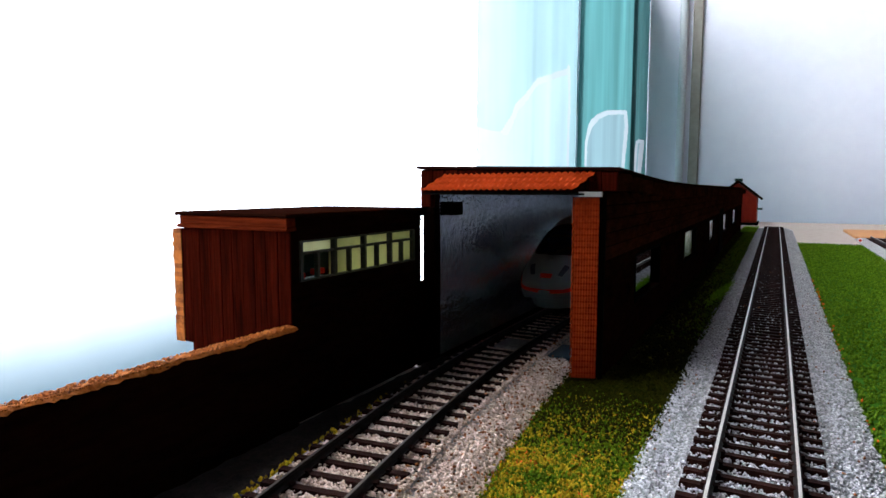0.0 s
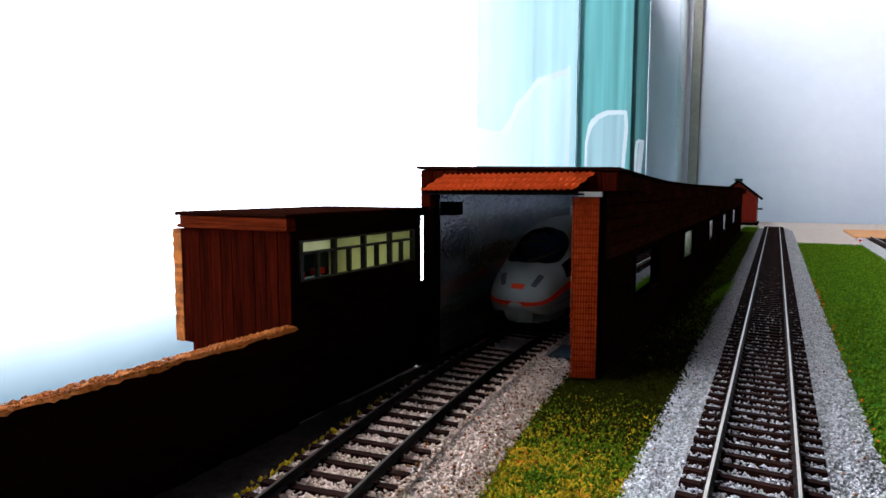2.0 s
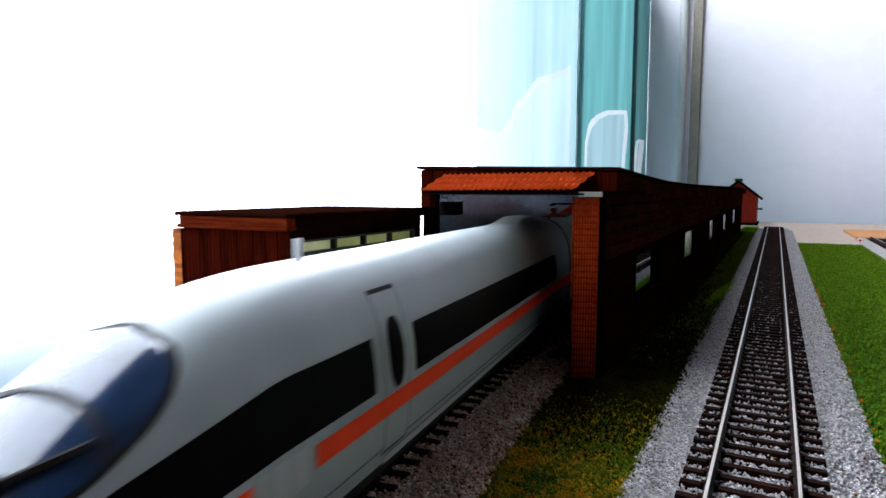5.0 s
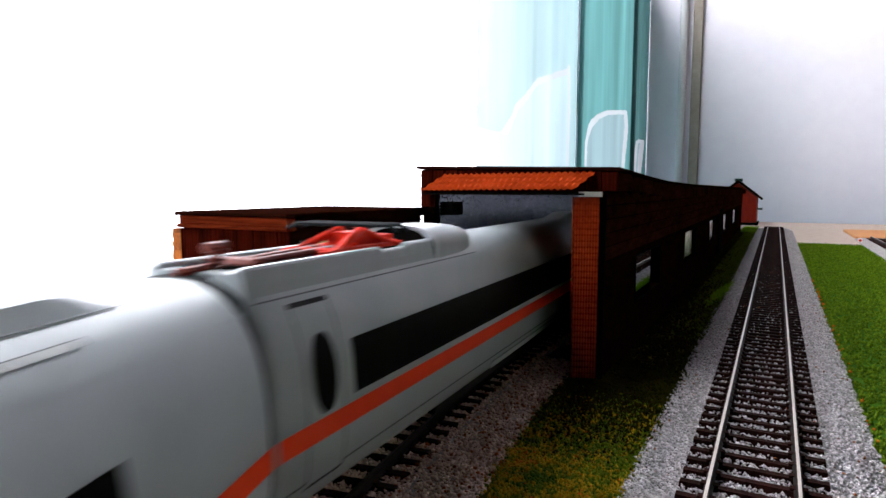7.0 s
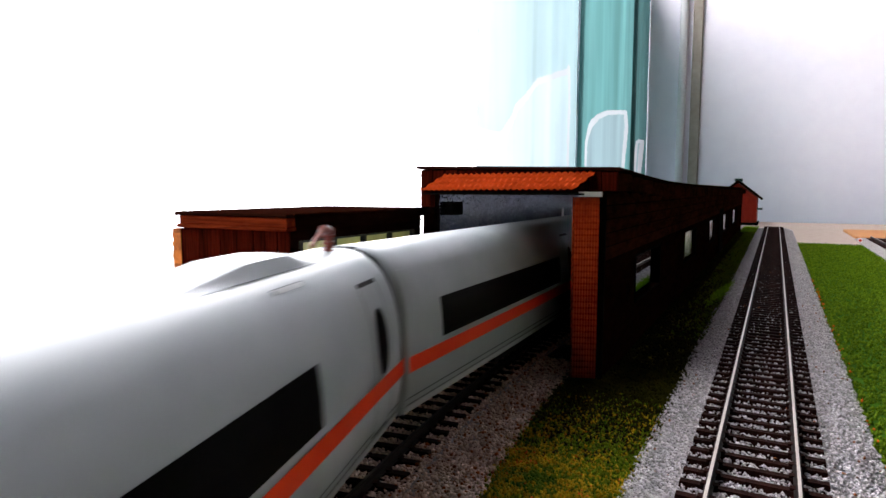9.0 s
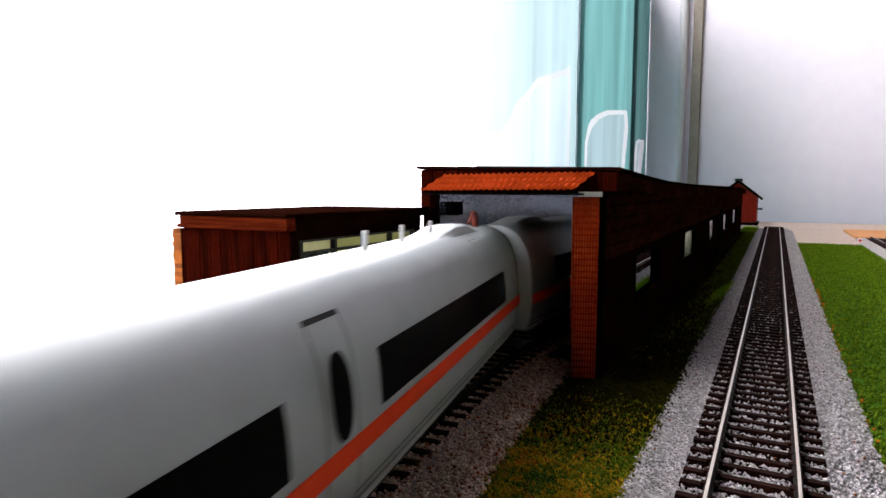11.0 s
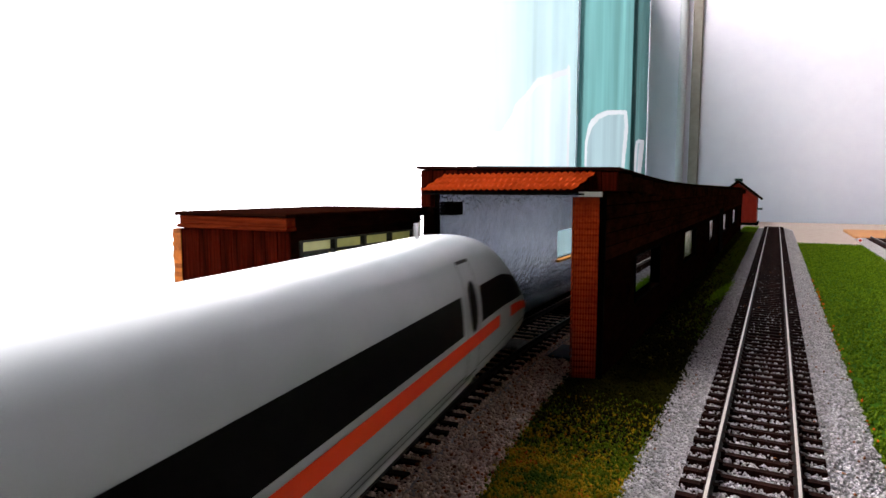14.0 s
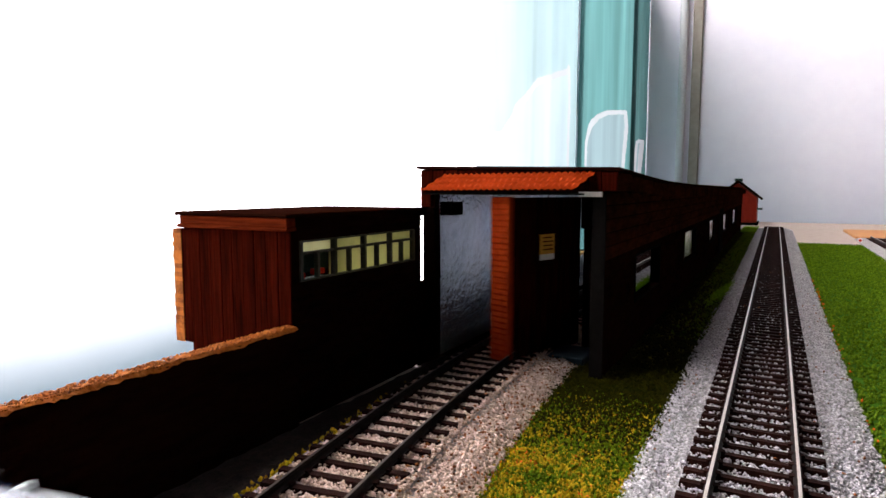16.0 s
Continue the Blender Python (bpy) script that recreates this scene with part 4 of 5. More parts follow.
def skin(u, v, nose, lift=0.0):
    """A point of a car's skin in metres: u mm behind the front end, v in -1 (viewer's skirt) .. 0 (roof) .. 1.
    Axes: x forward from the front end, y to the far side, z above the rail head."""
    if nose:
        top, w, bot, mid = curve_at(NOSE_TOP, u), curve_at(NOSE_W, u), curve_at(NOSE_BOT, u), curve_at(NOSE_MID, u)
    else:
        top, w, bot, mid = 49.5, 17.0, 9.2, 21.0
    def section(v):
        a = abs(v)
        if a < 0.68:
            th = min(a / 0.68, 0.9999) * math.pi / 2
            e = 2 / 2.75
            return w * math.sin(th) ** e, mid + (top - mid) * math.cos(th) ** e
        th = (a - 0.68) / 0.32
        return w * (1 - 0.13 * th ** 2.2), mid + (bot - mid) * th
    y, z = section(v)
    if lift:
        y1, z1 = section(max(0.0, abs(v) - 0.01))
        y2, z2 = section(min(1.0, abs(v) + 0.01))
        ny, nz = -(z2 - z1), (y2 - y1)
        l = math.hypot(ny, nz) or 1
        y, z = y + ny / l * lift, z + nz / l * lift
    ahead = lift * max(0.0, 1 - u / 5) if nose else 0.0
    return Vector(((ahead - u) / 1000, (-y if v < 0 else y) / 1000, z / 1000))


NOSE_US = [0, 0.05, 0.12, 0.22, 0.35, 0.5, 0.7, 0.95, 1.3, 1.7, 2.2, 2.8, 3.6, 4.5, 5.6, 7, 8.7, 10.5, 12.5, 15, 17.5, 20, 23, 26, 30, 34, 38.5, 43.5, 48, 53.5, 58.5, 64, 70, 76]


def v_of(z, u, nose):
    """v on the viewer's side at the height z (mm)."""
    lo, hi = 0.0, 1.0
    for _ in range(30):
        m = (lo + hi) / 2
        if skin(u, m, nose).z * 1000 > z:
            lo = m
        else:
            hi = m
    return lo


def strip(name, parent, us, edges, material, nose, mirror=False, lift=0.18, rows=6, label="", smooth=True):
    """A thin patch on the skin between two heights or v limits. edges(u) -> (v0, v1)."""
    vs, fs = [], []
    for u in us:
        a, b = edges(u)
        for j in range(rows + 1):
            v = a + (b - a) * j / rows
            vs.append(skin(u, v if mirror else -v, nose, lift))
    k = rows + 1
    for i in range(len(us) - 1):
        for j in range(rows):
            p = i * k + j
            fs.append((p, p + 1, p + k + 1, p + k))
    return tagged(raw(name, vs, fs, material, parent, smooth), label)


def heights(z0, z1, nose):
    return lambda u: (v_of(z1(u) if callable(z1) else z1, u, nose), v_of(z0(u) if callable(z0) else z0, u, nose))


def bogie(car, u):
    b = part("bogie", boxes((-u - 0.016, -u + 0.016, -0.0125, 0.0125, 0.0045, 0.0095), bevel=0.0006), "underframe", car)
    for du in (-0.0135, 0.0135):
        bm = bmesh.new()
        for y in (-0.0092, 0.0092):
            cyl(bm, (-u + du, y - 0.0012, 0.0052), (-u + du, y + 0.0012, 0.0052), 0.0052, 18)
        cyl(bm, (-u + du, -0.0092, 0.0052), (-u + du, 0.0092, 0.0052), 0.0012, 8)
        part("wheelset", bm, "underframe", b)


def window_band(car, nose, u0, u1, z0=25.1, z1=35.4, mirror=False):
    return strip("window_band", car, lin(u0, u1, max(2, int((u1 - u0) / 6))), heights(z0, z1, nose), "train_glass", nose, mirror, 0.12, 4, "dark glossy window band")


def door(car, nose, u, mirror=False):
    """Door leaf outline with an oval window."""
    d = strip("door", car, lin(u - 5.2, u + 5.2, 4), heights(12.6, 43.0, nose), "train_white", nose, mirror, 0.22, 12)
    oval = lambda q: 6.9 * max(0.0, 1 - abs((q - u) / 3.3) ** 2.6) ** 0.45
    strip("door_window", d, [u - 3.3 * math.cos(math.pi * i / 12) for i in range(13)], heights(lambda q: 31.4 - oval(q), lambda q: 31.4 + oval(q), nose),
          "train_glass", nose, mirror, 0.5, 8, "dark oval window")
    for z0, z1, ua, ub, m in ((43.0, 43.8, u - 5.4, u + 5.4, "underframe"), (12.2, 12.7, u - 5.4, u + 5.4, "underframe")):
        strip("door_rail", d, lin(ua, ub, 2), heights(z0, z1, nose), m, nose, mirror, 0.30, 1)
    for uu in (u - 5.4, u + 5.2):
        strip("door_seam", d, lin(uu, uu + 0.4, 1), heights(12.6, 43.0, nose), "seam", nose, mirror, 0.27, 8)
    return d


def stripe(car, nose, u0, u1, mirror=False):
    def mid(u):
        return 21.8 if not nose else curve_at([(0, 14.2), (1, 14.7), (4, 15.9), (10, 18.0), (20, 20.2), (40, 21.9), (64, 21.8)], u)
    return strip("stripe", car, ([q for q in NOSE_US if u0 <= q <= u1] if nose and u0 < 40 else lin(u0, u1, max(2, int((u1 - u0) / 8)))), heights(lambda u: mid(u) - (1.9 if not nose or u > 40 else 0.75 + 1.15 * (u / 40) ** 0.8), lambda u: mid(u) + (1.9 if not nose or u > 40 else 0.75 + 1.15 * (u / 40) ** 0.8), nose),
                 "train_stripe", nose, mirror, 0.30, 3, "bright orange-red stripe")


def car_body(car, nose, length):
    us = (NOSE_US if nose else [0, 1.2]) + lin(90 if nose else 8, length * 1000 - 8, 10) + [length * 1000 - 1.2, length * 1000]
    vs, fs = [], []
    K = 56
    for i, u in enumerate(us):
        inset = 0.985 if (u >= length * 1000 - 0.01 or (not nose and u < 0.01)) else 1
        for j in range(K + 1):
            v = -1 + 2 * j / K
            p = skin(u, v, nose)
            vs.append((p.x, p.y * inset, 0.0108 + (p.z - 0.0108) * inset if inset < 1 else p.z))
    for i in range(len(us) - 1):
        for j in range(K):
            p = i * (K + 1) + j
            fs.append((p, p + K + 1, p + K + 2, p + 1))
        fs.append((i * (K + 1), i * (K + 1) + K, (i + 1) * (K + 1) + K, (i + 1) * (K + 1)))
    fs.append(tuple(range(K + 1)))
    fs.append(tuple(reversed(range((len(us) - 1) * (K + 1), len(us) * (K + 1)))))
    body = raw("body", vs, fs, "train_white", car, True)
    tagged(body, "glossy pale grey-white body shell")
    # lower sill line
    for m in (False, True):
        low = (lambda u: curve_at([(5, 12.6), (12, 14.0), (24, 14.7), (40, 14.2), (62, 13.0), (80, 13.0)], u)) if nose else (lambda u: 13.0)
        strip("sill_line", car, (lin(6, 80, 16) if nose else [0.5]) + lin(100, length * 1000 - 0.5, 10), heights(low, lambda u: low(u) + 0.45, nose), "seam", nose, m, 0.12, 1)
    return body


def roof_hood(car, u0, u1, turned=False):
    """A flat-topped roof unit with chamfered flanks, a long ramp in the direction of travel and a dark joint along its foot."""
    half, h, n, k = 0.118, 2.3, 12, 8
    ramp = [(0, 0), (0.36, 0.86), (0.42, 1.0), (0.80, 1.0), (1.0, 0.06)]
    vs, fs = [], []
    for i in range(n + 1):
        t = i / n
        e = curve_lin(ramp, 1 - t if turned else t)
        for j in range(k + 1):
            v = half * (-1, -0.95, -0.62, -0.46, 0, 0.46, 0.62, 0.95, 1)[j]
            side = (0, 0.08, 0.9, 1, 1, 1, 0.9, 0.08, 0)[j]
            vs.append(skin(u0 + (u1 - u0) * t, v, False, 0.05 + h * e * side))
    fs = [(i * (k + 1) + j, (i + 1) * (k + 1) + j, (i + 1) * (k + 1) + j + 1, i * (k + 1) + j + 1) for i in range(n) for j in range(k)]
    hood = raw("roof_hood", vs, fs, "train_white", car)
    a, b = (u0, u1 - 10) if turned else (u0 + 8, u1)
    for m in (False, True):
        strip("joint", hood, lin(a, b, 4), lambda q: (half - 0.002, half + 0.0035), "seam", False, m, 0.16, 1)
    return hood


def curve_lin(pts, t):
    for (a, p), (b, q) in zip(pts, pts[1:]):
        if t <= b:
            return p + (q - p) * (t - a) / (b - a)
    return pts[-1][1]


def hatch(car, u, turned=False, w=11.0):
    """A small flush roof hatch: a dark joint round a grey lid."""
    lid = strip("roof_hatch", car, lin(u - w / 2, u + w / 2, 2), lambda q: (0.200, 0.232), "seam", False, not turned, 0.12, 2)
    strip("hatch_lid", lid, lin(u - w / 2 + 0.6, u + w / 2 - 0.6, 2), lambda q: (0.206, 0.232), "train_grey", False, not turned, 0.2, 2)
    return lid


def gutter(car, nose, u0, u1, mirror=False):
    """The fine ledge between flank and roof."""
    # sill strip in a paler tone that also paints the lower edge's highlight
    strip("sill", car, lin(max(u0, 70 if nose else 1.2), u1, 12), heights(9.35, 11.2, nose), "train_sill", nose, mirror, 0.45, 2)
    strip("sill_joint", car, lin(max(u0, 70 if nose else 1.2), u1, 12), heights(11.2, 11.6, nose), "seam", nose, mirror, 0.16, 1)
    return strip("gutter", car, lin(u0, u1, 12), heights(43.7, 44.1, nose), "train_white", nose, mirror, 0.12, 1)


def aerial(car, u, h=5.2):
    bm = bmesh.new()
    box(bm, -u / 1000 - 0.0009, -u / 1000 + 0.0009, -0.0003, 0.0003, 0.0484, 0.0486 + h / 1000)
    return part("aerial", bm, "trim_white", car, "small white roof aerial")


def insulator(car, u, arm=9.0):
    """Red-brown post with a bent high-voltage lead across the coupling."""
    x = -u / 1000
    bm = bmesh.new()
    cyl(bm, (x, 0.002, 0.0482), (x, 0.002, 0.0535), 0.0010, 8)
    for z in (0.0496, 0.0512, 0.0528):
        cyl(bm, (x, 0.002, z - 0.0003), (x, 0.002, z + 0.0003), 0.0014, 8)
    cyl(bm, (x - 0.0010, 0.002, 0.0538), (x + 0.0030, 0.002, 0.0545), 0.0010, 8)
    cyl(bm, (x + 0.0030, 0.002, 0.0545), (x + arm / 1000, 0.002, 0.0512), 0.0005, 8)
    return part("insulator", bm, "insulator", car, "red-brown roof insulator and lead")


def end_details(car, length):
    """Windscreen, lights, badges and cab windows of a driving car."""
    ws = strip("windscreen", car, lin(15, 41, 14), lambda u: (-1, 1), "cab_glass", True, label="dark blue curved windscreen")
    vs, fs = [], []
    us = lin(15.3, 40.3, 20)
    def half(u):
        t = (u - 15.3) / 25.0
        return 0.32 * max(0.0, 1 - abs(2 * t - 1) ** 2.6) ** 0.5
    def patch(lift, grow):
        vs, fs = [], []
        for u in us:
            c = u + grow * 60 * (u - 28) / 13
            h = half(u) + grow
            for j in range(17):
                vs.append(skin(c, -h + 2 * h * j / 16, True, lift))
        for i in range(20):
            for j in range(16):
                p = i * 17 + j
                fs.append((p, p + 17, p + 18, p + 1))
        return vs, fs
    a, b = patch(0.22, 0.0)
    ws.data.clear_geometry()
    ws.data.from_pydata([tuple(q) for q in a], [], b)
    for p in ws.data.polygons:
        p.use_smooth = True
    a, b = patch(0.12, 0.020)
    raw("seal", a, b, "underframe", ws, True)
    # divider bar and wiper
    vs, fs = [], []
    for j in range(25):
        v = -0.32 + 0.64 * j / 24
        u = 28.5 - 2.0 * (v / 0.32) ** 2
        vs += [skin(u - 0.5, v, True, 0.4), skin(u + 0.5, v, True, 0.4)]
    fs = [(2 * j, 2 * j + 2, 2 * j + 3, 2 * j + 1) for j in range(24)]
    raw("divider_bar", vs, fs, "underframe", ws, True)
    bm = bmesh.new()
    p, q, r = skin(14.0, 0.0, True, 0.8), skin(19, 0.12, True, 0.9), skin(26, 0.24, True, 0.9)
    cyl(bm, p, q, 0.0009, 8), cyl(bm, q, r, 0.0005, 8)
    part("wiper", bm, "underframe", ws)
    for s in (-1, 1):
        # cab side window: a wedge that widens backwards
        u0, u1 = 21.0, 78.5
        lo = lambda u: min(25.5, 24.0 + 1.5 * (u - u0) / 30)
        hi = lambda u: min(35.8, 29.6 + 6.2 * ((u - u0) / 31) ** 0.72) if u > u0 else 29.6
        strip("cab_window", car, lin(u0, u1, 14), heights(lo, hi, True), "train_glass", True, s > 0, 0.12, 5, "dark cab side window")
        stripe(car, True, 0.0, 43.5, s > 0)
        stripe(car, True, 58.5, length * 1000 - 0.3, s > 0)
        # plain grey marks in the break of the stripe
        for k in range(3):
            u = (45.5, 48.4, 53.2)[k]
            strip("side_mark", car, lin(u, u + (1.1 if k == 0 else 3.4), 2), heights(18.4, 24.4, True), "train_grey", True, s > 0, 0.14, 2)
        # headlight
        def lamp_edges(u):
            t = (u - 3.2) / 5.6
            return (0.15 + 0.02 * t, 0.25 + 0.02 * t)
        hl = strip("headlight", car, lin(3.2, 8.8, 5), lamp_edges, "lens", True, s > 0, 0.2, 3, "grey glass headlight")
        strip("headlight_rim", hl, lin(2.9, 9.2, 5), lambda u: (lamp_edges(u)[0] - 0.012, lamp_edges(u)[1] + 0.012), "train_grey", True, s > 0, 0.1, 3)
        door(car, True, 87.0, s > 0)
    # badge and small grille on the nose
    vs, fs = [], []
    for i in range(5):
        for j in range(5):
            vs.append(skin(2.0 + 1.5 * i / 4, -0.065 + 0.13 * j / 4, True, 0.16))
    fs = [(i * 5 + j, i * 5 + j + 5, i * 5 + j + 6, i * 5 + j + 1) for i in range(4) for j in range(4)]
    raw("badge", vs, fs, "train_stripe", car, True)
    bm = bmesh.new()
    ball(bm, skin(10.5, 0.0, True, 0.2), 0.0010, (1, 1, 0.6))
    part("horn_cover", bm, "train_grey", car, smooth=True)
    # skirt below the nose
    bm = bmesh.new()
    ring = [(-0.0035, 0.0), (-0.005, -0.006), (-0.012, -0.0112), (-0.030, -0.0132), (-0.030, 0.0132), (-0.012, 0.0112), (-0.005, 0.006)]
    lo = [bm.verts.new((x - 0.002, y * 0.90, 0.0050)) for x, y in ring]
    hi = [bm.verts.new((x, y, 0.0100)) for x, y in ring]
    bm.faces.new(lo[::-1]), bm.faces.new(hi)
    for i in range(7):
        bm.faces.new((lo[i], lo[(i + 1) % 7], hi[(i + 1) % 7], hi[i]))
    bmesh.ops.recalc_face_normals(bm, faces=bm.faces)
    part("nose_skirt", bm, "train_white", car)


def underframe(car, u0, u1, length):
    part("underframe", boxes((-u1 / 1000, -u0 / 1000, -0.0125, 0.0125, 0.0052, 0.0085)), "underframe", car)


def pantograph(car):
    """A raised roof trough with a folded red pantograph, closed at its rear by a rounded hood."""
    vs, fs = [], []
    def section(top):
        half = [(11.4, 44.9), (10.9, 47.6), (10.3, top - 0.5), (9.9, top), (8.9, top), (8.5, top - 0.3), (8.3, 49.62)]
        return half + [(-y, z) for y, z in reversed(half)]
    us = [(0.5, 50.0), (1.4, 50.6), (42.6, 50.6), (43.0, 49.7), (54.0, 49.7), (54.6, 50.6), (69.0, 50.6)]
    for u, top in us:
        vs += [(-u / 1000, y / 1000, z / 1000) for y, z in section(top)]
    k = 14
    for i in range(len(us) - 1):
        for j in range(k - 1):
            fs.append((i * k + j, i * k + j + 1, (i + 1) * k + j + 1, (i + 1) * k + j))
    fs.append(tuple(range(k)))
    p = raw("roof_trough", vs, fs, "train_white", car)
    part("well", boxes((-0.0685, -0.004, -0.0081, 0.0081, 0.0492, 0.0497)), "black", p, "dark floor of the roof trough")
    for m in (False, True):
        strip("joint", p, lin(1, 92, 12), heights(44.75, 45.0, False), "seam", False, m, 0.16, 1)
    # rounded hood; a black face paints the shade inside its mouth
    vs, fs, n, k = [], [], 14, 18
    for i in range(n + 1):
        t = i / n
        u = 67.5 + 30.5 * math.sin(t * math.pi / 2)
        w = 11.4 * max(0.0, 1 - t ** 3.2) ** 0.5 + 0.02
        low = skin(60, -v_at(w), False).z * 1000 - 0.1
        top = 48.7 + 5.2 * max(0.0, 1 - t ** 2.4) ** 0.6
        for j in range(k + 1):
            f = math.pi * j / k
            vs.append((-u / 1000, w * math.copysign(abs(math.cos(f)) ** 0.75, math.cos(f)) / 1000, (low + (top - low) * math.sin(f) ** 0.62) / 1000))
    fs = [(i * (k + 1) + j, i * (k + 1) + j + 1, (i + 1) * (k + 1) + j + 1, (i + 1) * (k + 1) + j) for i in range(n) for j in range(k)]
    rim = len(vs)
    for q in vs[:k + 1]:
        vs.append((q[0], q[1] * 0.84, 0.0489 + max(0.0, q[2] - 0.0489) * 0.84))
    fs += [(j, j + 1, rim + j + 1, rim + j) for j in range(k)]
    hood = raw("hood", vs, fs, "train_white", p, True)
    raw("hood_mouth", [(q[0] - 0.0012, q[1] * 1.01, q[2]) for q in vs[rim:]], [tuple(range(k + 1))], "black", hood)
    # red lower frame: two side triangles on a base, and the long folded strut in front of them
    bm = bmesh.new()
    for y in (-0.0052, 0.0052):
        cyl(bm, (-0.058, y, 0.0497), (-0.030, y, 0.0500), 0.0010, 8)
        cyl(bm, (-0.056, y, 0.0500), (-0.046, y * 0.6, 0.0538), 0.0010, 8)
        cyl(bm, (-0.033, y, 0.0500), (-0.045, y * 0.6, 0.0538), 0.0010, 8)
        for x in (-0.058, -0.030):
            cyl(bm, (x, y, 0.0488), (x, y, 0.0506), 0.0013, 8)
    for x in (-0.058, -0.031):
        cyl(bm, (x, -0.0052, 0.0500), (x, 0.0052, 0.0500), 0.0011, 8)
    box(bm, -0.0485, -0.0425, -0.0042, 0.0042, 0.0500, 0.0535)
    box(bm, -0.060, -0.050, -0.003, 0.003, 0.0495, 0.0522)
    part("pantograph_frame", bm, "panto_red", p, "bright red folded pantograph frame")
    bm = bmesh.new()
    for y in (-0.0022, 0.0022):
        cyl(bm, (-0.036, y, 0.0506), (-0.010, y * 0.6, 0.0500), 0.0007, 8)
    cyl(bm, (-0.011, -0.004, 0.0499), (-0.011, 0.004, 0.0499), 0.0012, 8)
    part("strut", bm, "insulator", p, "dark red folded strut")
    bm = bmesh.new()
    for x in (-0.0425, -0.0475):
        cyl(bm, (x, -0.0125, 0.0553), (x, 0.0125, 0.0553), 0.00045, 6)
        for y in (-1, 1):
            cyl(bm, (x, y * 0.0125, 0.0553), (x, y * 0.0148, 0.0541), 0.00045, 6)
    for y in (-0.006, 0.006):
        cyl(bm, (-0.0475, y, 0.0551), (-0.0425, y, 0.0551), 0.0005, 6)
    cyl(bm, (-0.066, 0, 0.0540), (-0.044, 0, 0.0549), 0.0006, 6)
    part("contact_bow", bm, "rubber", p, "dark contact bow")
    bm = bmesh.new()
    cyl(bm, (-0.0055, 0, 0.0487), (-0.0055, 0, 0.0530), 0.0010, 8)
    for z in (0.0498, 0.0512, 0.0526):
        cyl(bm, (-0.0055, 0, z - 0.0003), (-0.0055, 0, z + 0.0003), 0.0015, 8)
    cyl(bm, (-0.0075, 0, 0.0534), (-0.0030, 0, 0.0534), 0.0009, 8)
    cyl(bm, (-0.0055, 0, 0.0500), (0.0030, 0, 0.0498), 0.0008, 8)
    part("insulator", bm, "insulator", p, "red-brown roof insulator")


def v_at(y):
    """v on a plain car's roof at the half width y (mm)."""
    lo, hi = 0.0, 0.68
    for _ in range(30):
        m = (lo + hi) / 2
        if abs(skin(60, m, False).y) * 1000 < y:
            lo = m
        else:
            hi = m
    return lo


def bellows(car, length, material="rubber"):
    L = length * 1000
    vs, fs = [], []
    us = [L - 0.6, L - 0.4, L + 0.6, L + 1.6, L + 2.6, L + 3.6, L + 5.2, L + 5.5]
    K = 40
    for i, u in enumerate(us):
        sc = (0.97, 0.988, 0.988, 0.972, 0.988, 0.972, 0.988, 0.97)[i]
        for j in range(K + 1):
            p = skin(L - 5, -1 + 2 * j / K, False)
            vs.append((-u / 1000, p.y * sc, 0.0112 + (p.z - 0.0108) * sc))
    for i in range(len(us) - 1):
        for j in range(K):
            p = i * (K + 1) + j
            fs.append((p, p + K + 1, p + K + 2, p + 1))
    return raw("bellows", vs, fs, material, car)


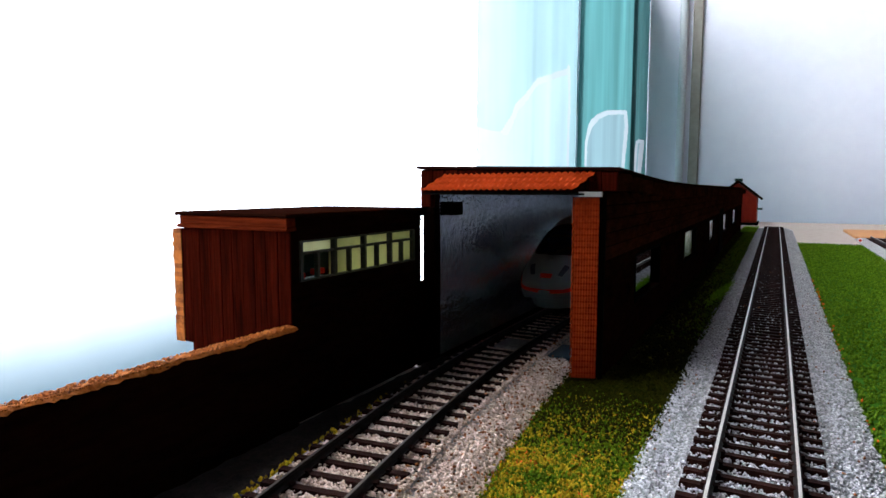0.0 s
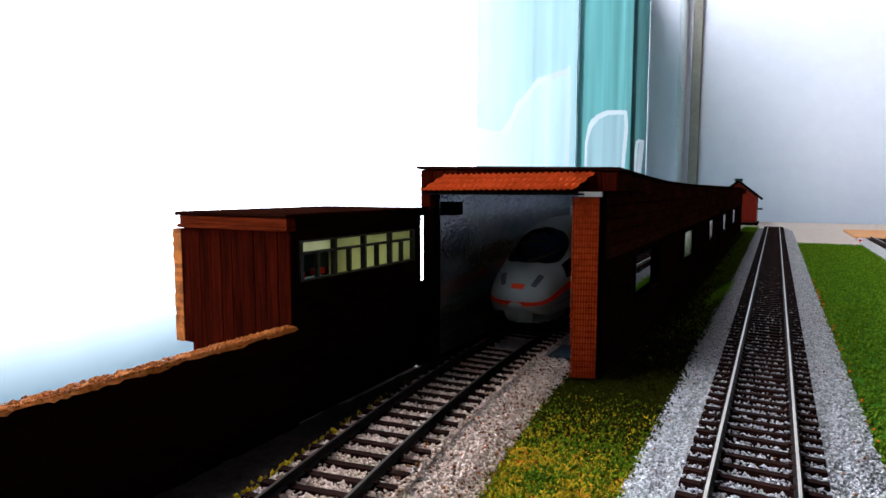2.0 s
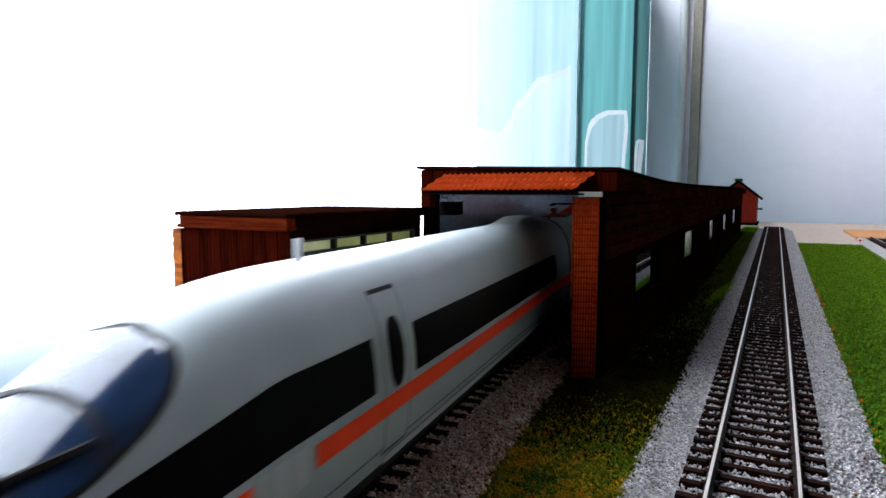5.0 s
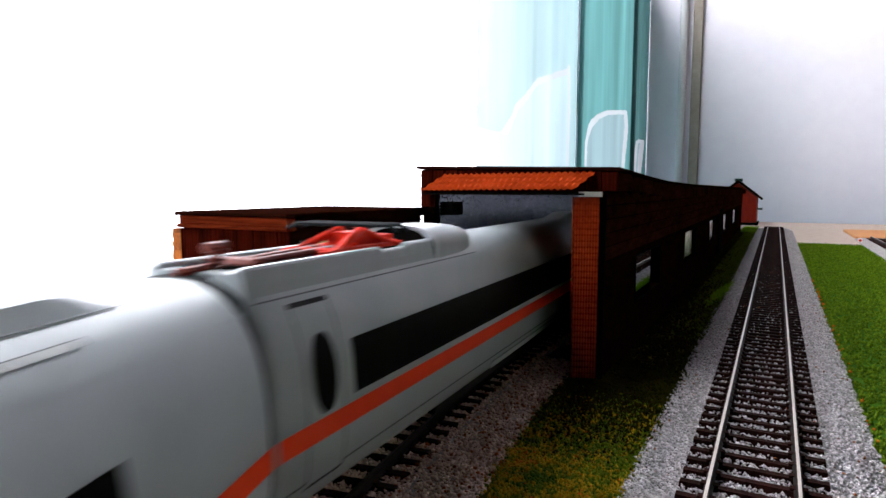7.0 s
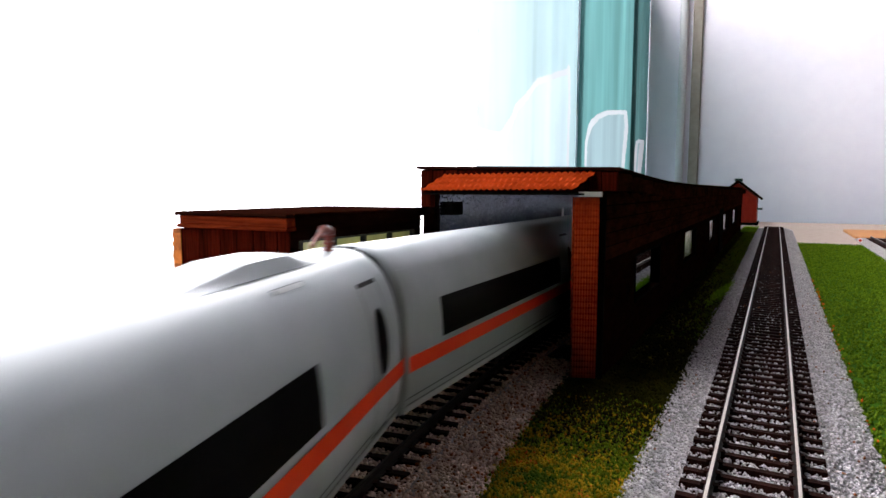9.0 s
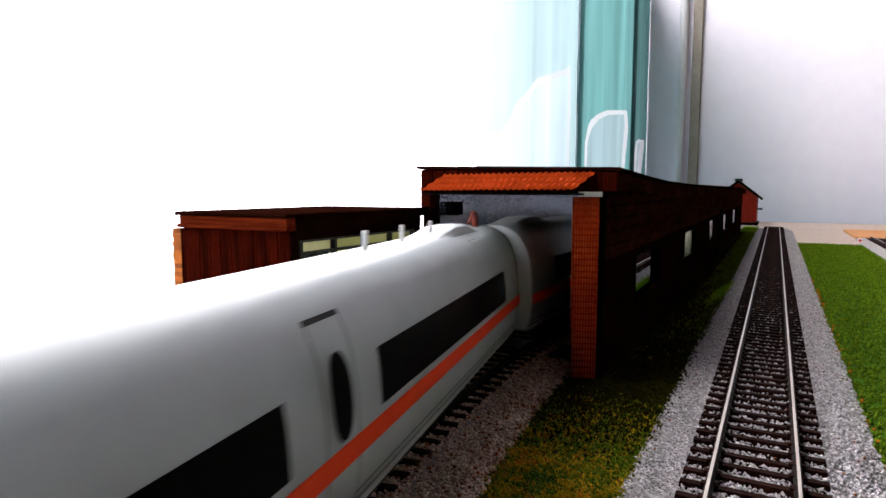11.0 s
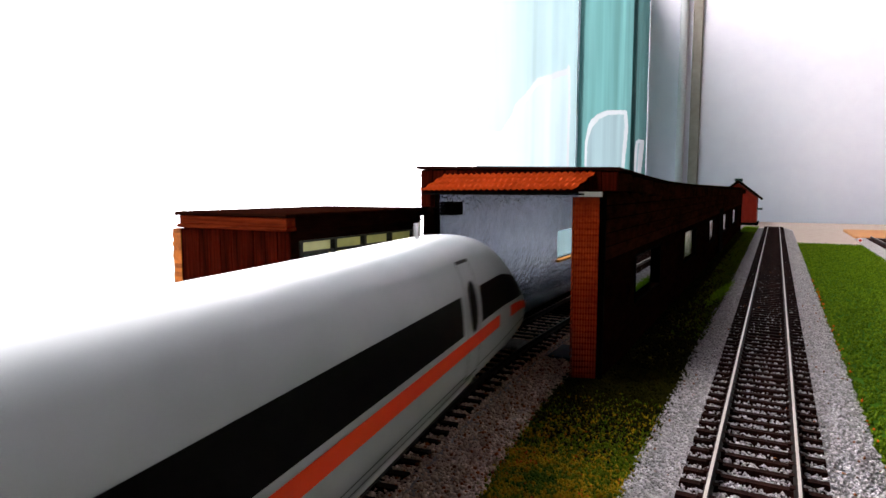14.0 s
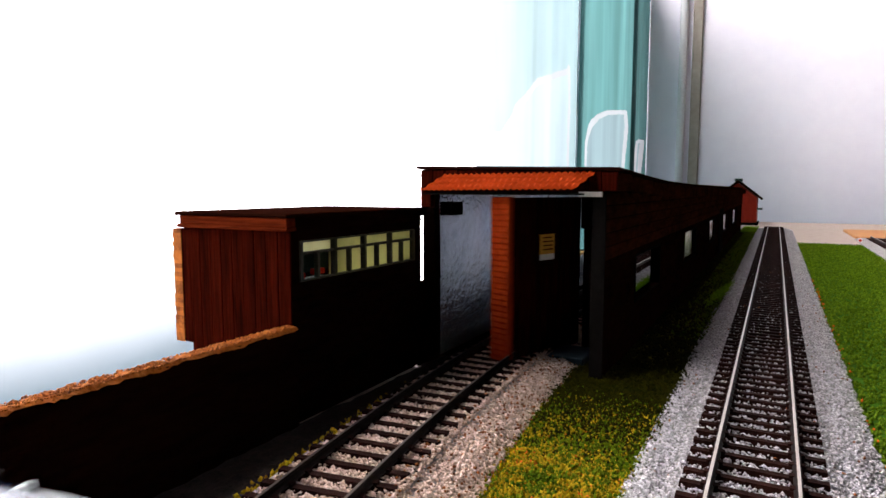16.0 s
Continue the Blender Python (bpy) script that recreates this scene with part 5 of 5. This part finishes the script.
def train():
    cars = []
    # leading driving car
    c = thing("train_car", "leading white streamlined driving car with red stripe and windscreen", "model train", "train cars")
    car_body(c, True, END), end_details(c, END)
    for m in (False, True):
        window_band(c, True, 96, 241, mirror=m), gutter(c, True, 84, 272.5, m)
    roof_hood(c, 216, 254), hatch(c, 238), aerial(c, 79)
    bogie(c, 46), bogie(c, 223), bellows(c, END)
    underframe(c, 70, 203, END)
    cars.append(c)
    # pantograph car
    c = thing("train_car", "white middle train car with a red folded pantograph on its roof", "model train", "train cars")
    car_body(c, False, CAR - GAP)
    for m in (False, True):
        door(c, False, 13, m), door(c, False, 268.5, m)
        gutter(c, False, 97, 282, m), window_band(c, False, 22, 237, mirror=m), stripe(c, False, 0.3, 284.7, m)
    pantograph(c), roof_hood(c, 219, 258), hatch(c, 240), insulator(c, 276)
    bogie(c, 42), bogie(c, 243), bellows(c, CAR - GAP), underframe(c, 65, 222, CAR)
    cars.append(c)
    # third car
    c = thing("train_car", "white middle train car with small roof aerials", "model train", "train cars")
    car_body(c, False, CAR - GAP)
    for m in (False, True):
        gutter(c, False, 1, 282, m), window_band(c, False, 18, 124, mirror=m), door(c, False, 139, m), window_band(c, False, 154, 260, mirror=m)
        stripe(c, False, 0.3, 284.7, m)
        # light in the end pane is put in as a bluish patch
        w = strip("lit_window", c, lin(250.5, 257, 2), heights(27.5, 34, False), "plate_blue", False, m, 0.2, 2, "bluish end window")
    roof_hood(c, 223, 262), insulator(c, 275), hatch(c, 244)
    for u in (184, 207, 230):
        aerial(c, u)
    bogie(c, 42), bogie(c, 243), bellows(c, CAR - GAP, "bellows_grey"), underframe(c, 65, 222, CAR)
    cars.append(c)
    # trailing driving car: built like the first and turned round
    c = thing("train_car", "trailing white streamlined driving car with red stripe and dark cab window", "model train", "train cars")
    car_body(c, True, END), end_details(c, END)
    for m in (False, True):
        window_band(c, True, 96, 244.5, mirror=m), gutter(c, True, 84, 272.5, m)
    roof_hood(c, 225, 264, True), hatch(c, 234, True), aerial(c, 86)
    bogie(c, 46), bogie(c, 223), underframe(c, 70, 203, END)
    cars.append(c)
    return cars


# how far the rear end of the leading car has come past the shed door, in metres
S_KEYS = [(0.0, -0.302), (0.5, -0.299), (1.0, -0.293), (1.5, -0.282), (2.0, -0.265), (2.5, -0.244), (3.0, -0.216), (3.5, -0.180), (4.0, -0.132),
          (4.6, -0.0725), (5.4, 0.0095), (6.5, 0.1265), (7.3, 0.226), (8.0, 0.313), (8.5, 0.369), (9.0, 0.424), (9.8, 0.506), (10.6, 0.580), (11.5, 0.657),
          (12.5, 0.740), (13.0, 0.7795), (13.5, 0.8205), (14.0, 0.8725), (14.5, 0.9215), (15.0, 0.9695), (15.25, 0.9955), (15.5, 1.0205), (15.75, 1.0385), (16.0, 1.0580)]


def car_pose(s_front, length, turned):
    """Pose of a car whose front (leading) end is at s_front: its two bogies sit on the line."""
    b1, b2 = (0.046, 0.223) if not turned else (length - 0.223, length - 0.046)
    if length > 0.28:
        b1, b2 = 0.042, 0.243
    ax, ay, _, _ = line(s_front - b1)
    bx, by, _, _ = line(s_front - b2)
    d = Vector((ax - bx, ay - by, 0)).normalized()
    p = Vector((ax, ay, RAIL)) + d * b1
    ang = math.degrees(math.atan2(d.y, d.x))
    if turned:
        p = p - d * length
        ang += 180
    return p, ang


def train_rows(k):
    rows, t = [], 0.0
    last = None
    while t < 16.001:
        rear = curve_at(S_KEYS, t)
        front = rear + END if k == 0 else rear - GAP - (k - 1) * CAR
        p, ang = car_pose(front, END if k in (0, 3) else CAR - GAP, k == 3)
        if last is not None:
            while ang - last > 180:
                ang -= 360
            while ang - last < -180:
                ang += 360
        last = ang
        rows.append((t, pose(p.x, p.y, p.z, 0, 0, ang)))
        t = round(t + 0.2, 3)
    return rows


# ---- build ----
room()
curtain()
ground()
tracks()
gate = shed()
annex()
boundary_wall()
far_end()
cars = train()


def motions():
    for k, c in enumerate(cars):
        walk(c, train_rows(k))
    walk(gate, GATE)


motions()
